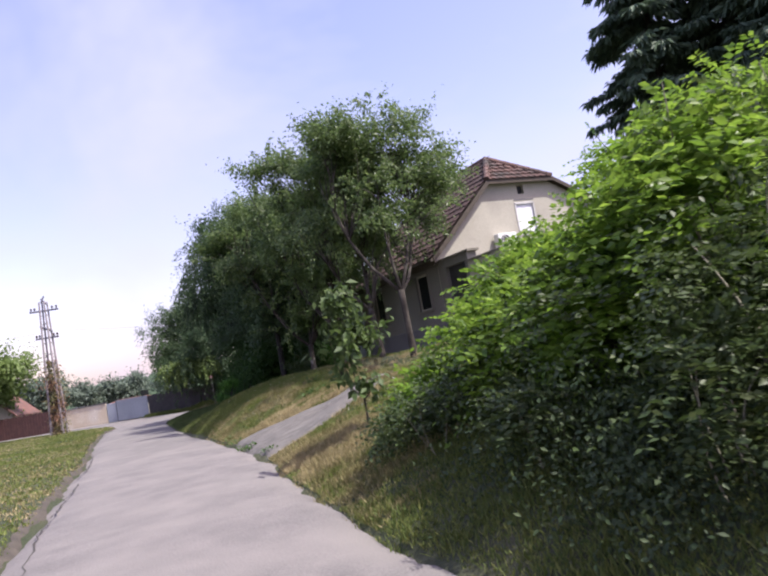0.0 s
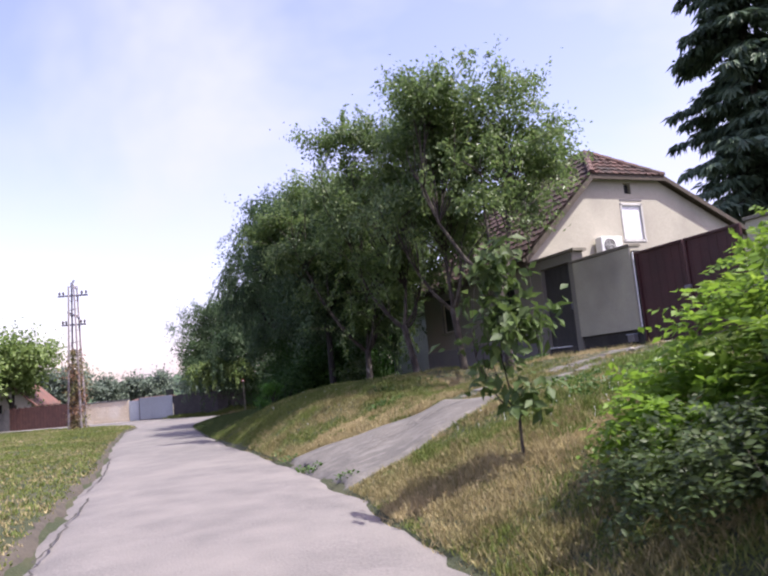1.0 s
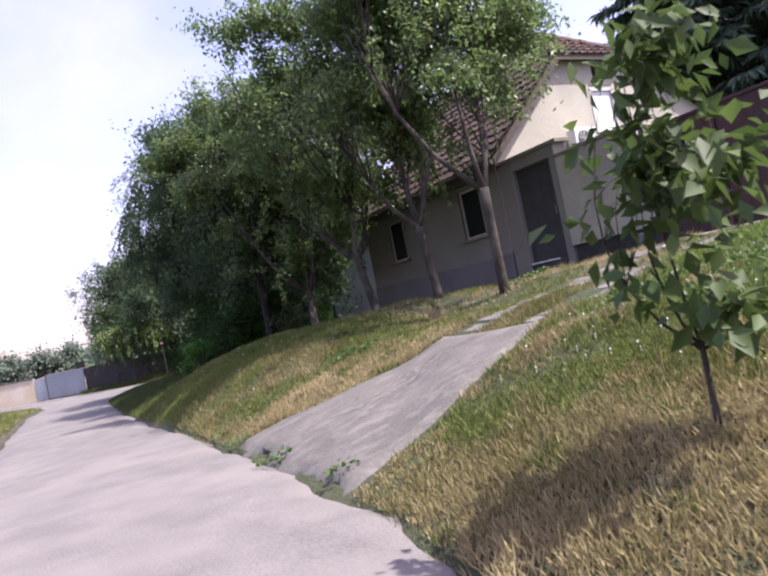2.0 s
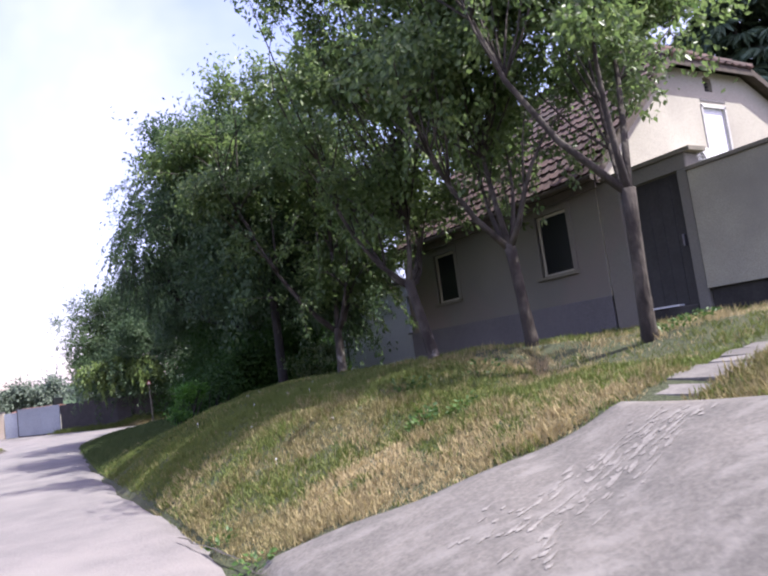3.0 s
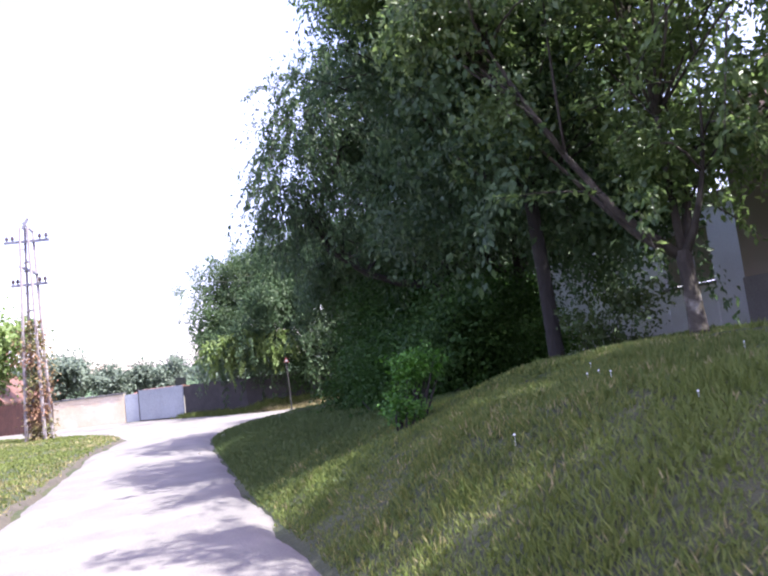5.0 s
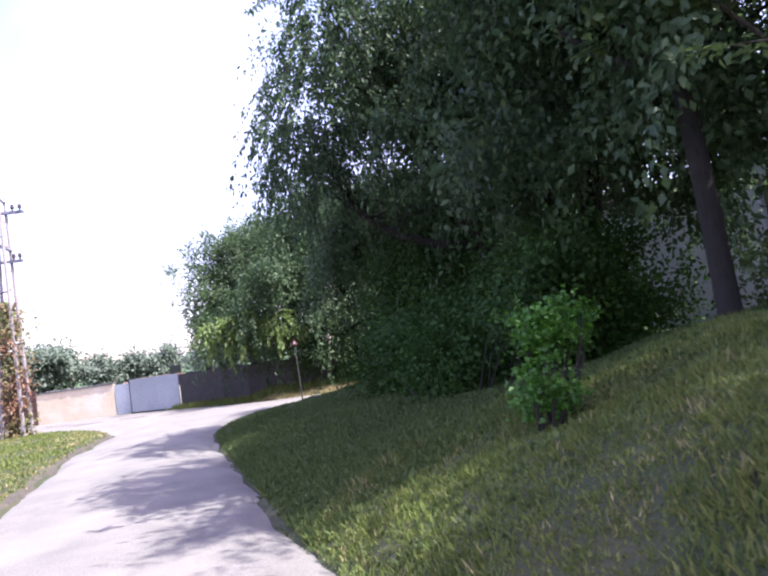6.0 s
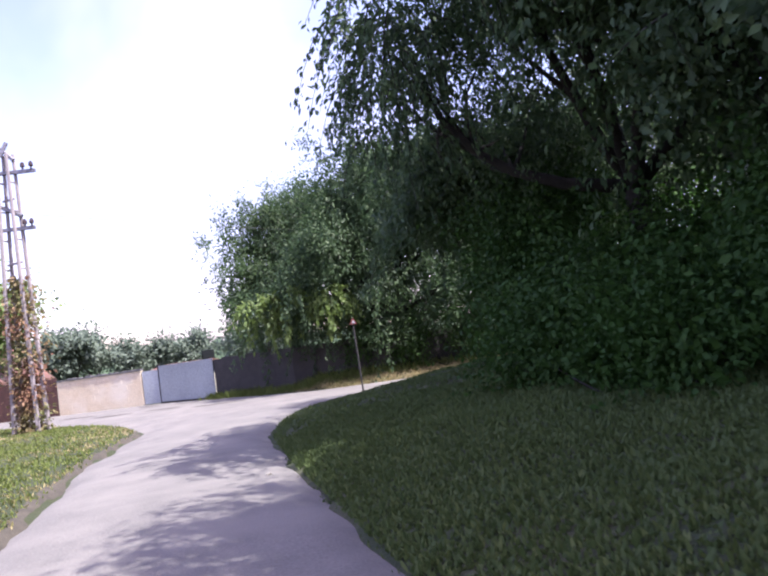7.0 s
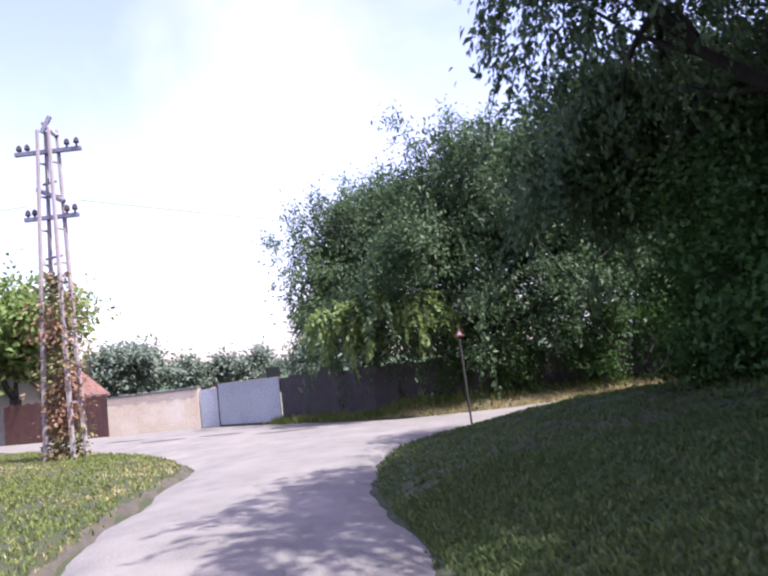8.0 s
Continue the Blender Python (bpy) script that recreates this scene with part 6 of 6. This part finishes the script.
mound_bush("shrub", [(10.9, 26.5, 1.55, 0.5, 0.45, 0.45), (11.3, 26.3, 1.9, 0.35, 0.3, 0.35)],
           "small grey green shrub beside a trunk on the bank", "leaf_weed", 46, 40, 0.07, 138, 0.3, 0.13, 0.25)
mound_bush("shrub", [(16.8, 48.0, 1.5, 1.4, 0.55, 1.2), (14.4, 48.6, 1.4, 1.2, 0.5, 1.1), (12.6, 49.1, 1.4, 0.9, 0.45, 0.9), (19.4, 47.6, 1.5, 1.6, 0.5, 1.3)],
           "low dark shrub before the dark fence", "leaf_shrub", 360, 50, 0.09, 136, 0.32, 0.24, 0.3)
mound_bush("shrub", [(9.6, 30.6, 1.0, 0.7, 0.9, 0.7), (10.6, 29.2, 1.5, 0.9, 0.8, 0.9), (10.2, 33.4, 1.1, 0.9, 1.1, 0.9)],
           "dark shrub in the hollow behind the bank", "leaf_shrub", 320, 60, 0.075, 137, 0.32, 0.24, 0.3)


# ---- grass ----
def grass(name, spots, mat, seed, tall, label, blades=8, thick=0.0038):
    """Tufts of tapered blades. spots: an array of x, y, height factor."""
    rng = np.random.default_rng(seed)
    n = len(spots)
    b = np.repeat(spots, blades, 0)
    k = len(b)
    b[:, :2] += rng.normal(size=(k, 2)) * 0.035
    z = ground_z(b[:, 0], b[:, 1]) - 0.01
    base = np.column_stack([b[:, :2], z])
    way = np.column_stack([rng.normal(size=(k, 2)) * 0.42, np.ones(k)])
    L = tall * b[:, 2] * (0.5 + 0.9 * rng.random(k))
    ob = new(name, leaf_mesh(name, base, way, L, np.full(k, thick) * (0.7 + 0.8 * rng.random(k)), mat, rng, 0.0))
    return tagged(ob, label, "grass", kind="stuff")


def off_drive(x, y):
    """True off the concrete apron and the wheel tracks."""
    lo, hi = np.interp(x, (5.85, 6.9, 7.8, 8.68), (13.05, 13.27, 13.43, 13.62)), np.interp(x, (6.15, 7.2, 8.0, 8.72), (17.2, 16.3, 15.92, 15.6))
    on = (x < 8.72) & (y > lo - 0.02) & (y < hi + 0.02)
    on |= (x > 8.65) & (np.abs(y - np.interp(x, (8.8, 13.75), (15.3, 15.3))) < 0.25)
    on |= (x > 8.6) & (np.abs(y - np.interp(x, (8.7, 10.5, 13.75), (13.95, 14.25, 14.1))) < 0.25)
    return ~on


def scatter(rng, n, x0, x1, y0, y1):
    return np.column_stack([rng.uniform(x0, x1, n), rng.uniform(y0, y1, n)])


def mottle(x, y, size, seed):
    """Soft random patches between about -1 and 1, of a given size."""
    rng = np.random.default_rng(seed)
    a, f, p = rng.random(7) * 2 * math.pi, (0.6 + 0.9 * rng.random(7)) * 3.1 / size, rng.random(7) * 6.3
    return sum(np.cos((x * math.cos(a[k]) + y * math.sin(a[k])) * f[k] + p[k]) for k in range(7)) / 2.6


def build_grass():
    rng = np.random.default_rng(200)
    p = np.concatenate([scatter(rng, 19000, 5.0, 8.2, 1.5, 12), scatter(rng, 46000, 5.8, 10.2, 10, 28), scatter(rng, 14000, 8.0, 13.9, 8, 28)])
    d = p[:, 0] - edge_right(p[:, 1])
    bare = (np.abs(p[:, 0] - 11.05 - 0.12 * np.sin(p[:, 1] * 2)) < 0.17) & (p[:, 1] > 16.9) & (p[:, 1] < 20)
    keep = (d > -0.02) & off_drive(p[:, 0], p[:, 1]) & ~((p[:, 0] > 13.6) & (p[:, 1] > 15)) & ~(bare & (rng.random(len(p)) < 0.85))
    p, d = p[keep], d[keep]
    n = len(p)
    patch = 0.6 * mottle(p[:, 0], p[:, 1], 1.5, 11) + 0.55 * mottle(p[:, 0], p[:, 1], 0.4, 12)
    dry = patch > 0.12 + 0.28 * rng.normal(size=n) - 0.5 * (d < 0.7) - 0.9 * (d < 0.45) * (p[:, 1] > 12.5) - 0.7 * ((p[:, 1] > 16) & (p[:, 1] < 17.8) & (p[:, 0] < 7.8))
    dry &= (p[:, 1] < 18.8 + 2.5 * rng.random(n)) | (rng.random(n) < 0.06)
    dry &= p[:, 1] > 6.0 + 2.0 * rng.random(n)
    dry &= ~((p[:, 1] < 13.6) & (d > 2.9 + 1.8 * rng.random(n)))
    hgt = (0.75 + 0.5 * rng.random(n) - 0.3 * (p[:, 1] > 24)) * (1 + 0.3 * np.clip(mottle(p[:, 0], p[:, 1], 0.5, 13), -1, 1.5))
    s = np.column_stack([p, hgt])
    grass("grass_dry", s[dry], "grass", 201, 0.075, "sun-bleached mown grass on the bank", 6, 0.0044)
    grass("grass_green", s[~dry], "grass_green", 202, 0.065, "short green grass on the bank", 6, 0.0046)
    st = scatter(rng, 1500, 6.2, 11.5, 8.5, 20)
    st = st[(st[:, 0] - edge_right(st[:, 1]) > 0.1) & off_drive(st[:, 0], st[:, 1])]
    grass("dry_straw", np.column_stack([st, 0.6 + 0.8 * rng.random(len(st))]), "grass", 207, 0.085, "thin dry straw stems on the bank", 3, 0.0035)
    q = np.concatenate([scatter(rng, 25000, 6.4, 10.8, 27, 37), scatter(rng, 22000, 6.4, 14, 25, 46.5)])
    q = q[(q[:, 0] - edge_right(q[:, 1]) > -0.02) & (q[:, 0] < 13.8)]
    grass("grass_shade", np.column_stack([q, 0.5 + 0.5 * rng.random(len(q))]), "grass_dark", 203, 0.07, "short grass under the trees, shade in its colour", 4, 0.011)
    q = np.concatenate([scatter(rng, 15000, -1.5, 3.6, 3, 27), scatter(rng, 26000, -3.5, 5.2, 27, 54), scatter(rng, 26000, -14, -3.5, 8, 60)])
    s = edge_left(q[:, 1]) - q[:, 0]
    q = q[(s > 0.02 + 0.08 * rng.random(len(q))) & ((q[:, 0] > -3.5) | (rng.random(len(q)) < np.exp((q[:, 0] + 3.5) / 3)))]
    worn = (np.sin(q[:, 0] * 1.3 + np.sin(q[:, 1] * 0.4) * 2) * np.sin(q[:, 1] * 0.55) > 0.25 * rng.normal(size=len(q))) & (rng.random(len(q)) < 0.5)
    grass("grass_worn", np.column_stack([q[worn], 0.4 + 0.6 * rng.random(worn.sum())]), "grass", 210, 0.07, "pale dried grass patches on the flat verge", 4, 0.01)
    q = q[~worn]
    grass("grass_verge", np.column_stack([q, 0.5 + 0.6 * rng.random(len(q))]), "grass_green", 204, 0.075, "short yellowing grass on the flat verge", 4, 0.01)
    q = scatter(rng, 700, 5.4, 8.4, 7.2, 11.5)
    q = q[q[:, 0] - edge_right(q[:, 1]) > 0.05]
    grass("tall_weeds", np.column_stack([q, 0.8 + 0.8 * rng.random(len(q))]), "grass", 205, 0.095, "yellowing weeds at the edge of the thicket", 5, 0.004)
    q = scatter(rng, 7500, 7.4, 13.2, 9.0, 13.8)
    q = q[(q[:, 0] - edge_right(q[:, 1]) > 2.4 + 1.8 * rng.random(len(q))) & (q[:, 1] > 9 + 2.5 * rng.random(len(q))) & off_drive(q[:, 0], q[:, 1])]
    grass("grass_lush", np.column_stack([q, 0.6 + 0.8 * rng.random(len(q))]), "grass_lush", 209, 0.085, "lush green grass beside the driveway", 6, 0.006)
    q = scatter(rng, 12000, 8.5, 24, 46.6, 50.5)
    q = q[(q[:, 0] > edge_right(q[:, 1]) + 0.1) & (q[:, 1] < np.interp(q[:, 0], [a[0] for a in P_DARK], [a[1] for a in P_DARK]) - 0.05)]
    grass("grass_strip", np.column_stack([q, 0.6 + 0.7 * rng.random(len(q))]), "grass", 208, 0.11, "sunlit pale dry grass strip before the dark fence", 5, 0.008)
    f = np.concatenate([np.column_stack([np.interp(u, np.linspace(0, 1, 5), [a[0] for a in P_DARK]), np.interp(u, np.linspace(0, 1, 5), [a[1] for a in P_DARK])]) for u in [rng.random(1800) ** 1.6]])
    f -= np.abs(rng.normal(size=f.shape)) * np.array([0.25, 0.35])
    fr = np.column_stack([f, 0.8 + 0.8 * rng.random(len(f))])
    ob = grass("fence_grass", fr, "grass_green", 206, 0.2, "grass along the foot of the fence", 5, 0.012)


build_grass()


def weed_clump(x, y, r, n, seed, label="green broad-leaved weeds"):
    rng = np.random.default_rng(seed)
    a, q = rng.random(n) * 2 * math.pi, np.sqrt(rng.random(n)) * r
    bx, by = x + q * np.cos(a), y + q * np.sin(a)
    base = np.column_stack([bx, by, np.maximum(ground_z(bx, by), 0.0) + 0.02 + 0.10 * rng.random(n)])
    way = np.column_stack([np.cos(a), np.sin(a), 0.3 + 0.6 * rng.random(n)]) + rng.normal(size=(n, 3)) * 0.3
    L = 0.035 + 0.035 * rng.random(n)
    t = new("weeds", leaf_mesh("weeds", base, way, L, L * 0.33, "weed", rng))
    tagged(t, label, "weeds", "weeds in cracks and grass")


for k, (x, y, r, n) in enumerate(((6.2, 17.9, 0.13, 40), (6.15, 16.9, 0.15, 45), (6.0, 15.2, 0.2, 70), (6.05, 13.6, 0.16, 40), (8.9, 18.9, 0.22, 70), (9.8, 18.6, 0.2, 50), (8.9, 11.6, 0.5, 240), (10.2, 12.2, 0.6, 300), (11.5, 17.0, 0.35, 160), (9.4, 12.9, 0.4, 200), (8.22, 17.73, 0.14, 70), (8.38, 17.86, 0.1, 45), (8.55, 17.45, 0.14, 50))):
    weed_clump(x, y, r, n, 300 + k)


def build_flowers():
    """White clover heads, small faceted balls just above the grass."""
    rng = np.random.default_rng(88)
    q = np.concatenate([scatter(rng, 130, 7.4, 12.0, 9.8, 13.6), scatter(rng, 14, 6.8, 11.0, 17.0, 24.0)])
    q = q[off_drive(q[:, 0], q[:, 1]) & (q[:, 0] - edge_right(q[:, 1]) > 0.5)]
    s = Shape()
    for x, y in q:
        z, r = gz(x, y) + 0.05 + 0.03 * rng.random(), 0.006 + 0.006 * rng.random()
        s.add([(x - r, y, z), (x + r, y, z), (x, y - r, z), (x, y + r, z), (x, y, z - r), (x, y, z + r)],
              [(0, 2, 5), (2, 1, 5), (1, 3, 5), (3, 0, 5), (2, 0, 4), (1, 2, 4), (3, 1, 4), (0, 3, 4)])
        s.tube([(x, y, z - r), (x, y, gz(x, y) - 0.01)], [0.0015, 0.002], 3, cap=False)
    tagged(new("clover_flowers", mesh_of("clover_flowers", s.v, s.f, M["white"])), "tiny white clover heads scattered over the grass", "flowers", kind="stuff")


build_flowers()


def stone(x, y, r, seed, label="small pale stone lying loose on the ground"):
    rng = np.random.default_rng(seed)
    bm = bmesh.new()
    bmesh.ops.create_icosphere(bm, subdivisions=2, radius=r)
    for v in bm.verts:
        v.co *= 1 + 0.22 * noise.noise(v.co * (2.2 / r) + Vector((seed, 0, 0)))
        v.co.z *= 0.65
    me = bpy.data.meshes.new("stone")
    bm.to_mesh(me)
    bm.free()
    me.materials.append(M["stone"])
    o = new("stone", me)
    o.location = (x, y, max(gz(x, y), 0.02) + r * 0.45)
    tagged(o, label, "stone", "loose stones")


for k, (x, y, r) in enumerate(((7.91, 19.07, 0.028), (6.55, 34.1, 0.035), (12.4, 15.0, 0.06), (10.9, 22.6, 0.05), (9.4, 23.8, 0.04))):
    stone(x, y, r, k)


# ---- roof tiles ----
def build_tiles():
    ex, ez, y0, y1, hip_y, hip_z, hx0, hx1 = RP
    ang = math.atan(SLOPE)
    w, h = 0.235, 0.335
    rows, cols = int((RIDGE_X - ex) / math.cos(ang) / h), int((y1 - y0) / w)
    prof = [(-0.5, 0.035), (-0.36, 0.012), (0.0, 0.004), (0.3, 0.012), (0.4, 0.045), (0.5, 0.035)]
    s = Shape()
    n = len(prof)
    s.add([(a * w * 1.02, -0.03, b * 0.8 + 0.045) for a, b in prof] + [(a * w * 1.02, h, b * 0.8) for a, b in prof] + [(a * w * 1.02, -0.025, b * 0.8 + 0.006) for a, b in prof],
          [(i, i + 1, n + i + 1, n + i) for i in range(n - 1)] + [(2 * n + i, 2 * n + i + 1, i + 1, i) for i in range(n - 1)])
    me = mesh_of("roof_tile", s.v, s.f, M["tile"])
    rng = np.random.default_rng(400)
    # local axes: x along the eave (-y of the place), y up the slope
    axis = Matrix(((0, math.cos(ang), -math.sin(ang), 0), (-1, 0, 0, 0), (0, math.sin(ang), math.cos(ang), 0), (0, 0, 0, 1)))
    rest, upper = Shape(), Shape()
    made = 0
    inv = house_roof.matrix_basis.inverted() @ Matrix.Identity(4)
    for r in range(rows + 1):
        for c in range(cols):
            y, up = y0 + 0.02 + w * (c + 0.5), r * h + 0.01
            px, pz = ex + up * math.cos(ang) - 0.02, ez + up * math.sin(ang) + 0.012
            if px > RIDGE_X - 0.1 or (pz > hip_z and y < y0 + (hip_y - y0) * (pz - hip_z) / (RIDGE_Z - hip_z) + 0.05):
                continue
            m = Matrix.Translation((px, y, pz + 0.004 * rng.normal())) @ axis @ Euler((0.012 * rng.normal(), 0, 0.012 * rng.normal())).to_matrix().to_4x4()
            if made < 300:
                o = new("roof_tile", me)
                o.parent = house_roof
                o.matrix_basis = m
                made += 1
            else:
                upper.add([m @ Vector(p) for p in s.v], s.f)
    # half hip and ridge
    v = Vector((RIDGE_X, hip_y, RIDGE_Z)) - Vector(((hx0 + hx1) / 2, y0, hip_z))
    run = math.hypot(v.y, v.z)
    for r in range(int(run / h) + 1):
        q = min(r * h / run, 1)
        a, b = hx0 + (RIDGE_X - hx0) * q, hx1 + (RIDGE_X - hx1) * q
        k = max(0, int((b - a) / w))
        for c in range(k):
            m = Matrix.Translation((a + (c + 0.5) * (b - a) / k, y0 + v.y * q - 0.02, hip_z + v.z * q + 0.012)) @ Matrix.Rotation(math.atan2(v.z, v.y), 4, "X")
            rest.add([m @ Vector(p) for p in s.v], s.f)
    for a, b in (((RIDGE_X, hip_y, RIDGE_Z), (RIDGE_X, y1, RIDGE_Z)), ((hx0, y0, hip_z), (RIDGE_X, hip_y, RIDGE_Z)), ((hx1, y0, hip_z), (RIDGE_X, hip_y, RIDGE_Z))):
        A, Bv = Vector(a), Vector(b)
        k = max(2, int((Bv - A).length / 0.36))
        for i in range(k):
            p0, p1 = A.lerp(Bv, i / k) + Vector((0, 0, 0.03)), A.lerp(Bv, (i + 1.05) / k) + Vector((0, 0, 0.03))
            rest.tube([p0, p1], [0.115, 0.10], 8)
    tagged(part("upper_tiling", upper, "tile_crown_shade", house), "upper rows of clay tiles, darkened for crown shade", kind="stuff")
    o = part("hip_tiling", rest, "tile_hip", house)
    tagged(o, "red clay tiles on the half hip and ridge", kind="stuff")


build_tiles()
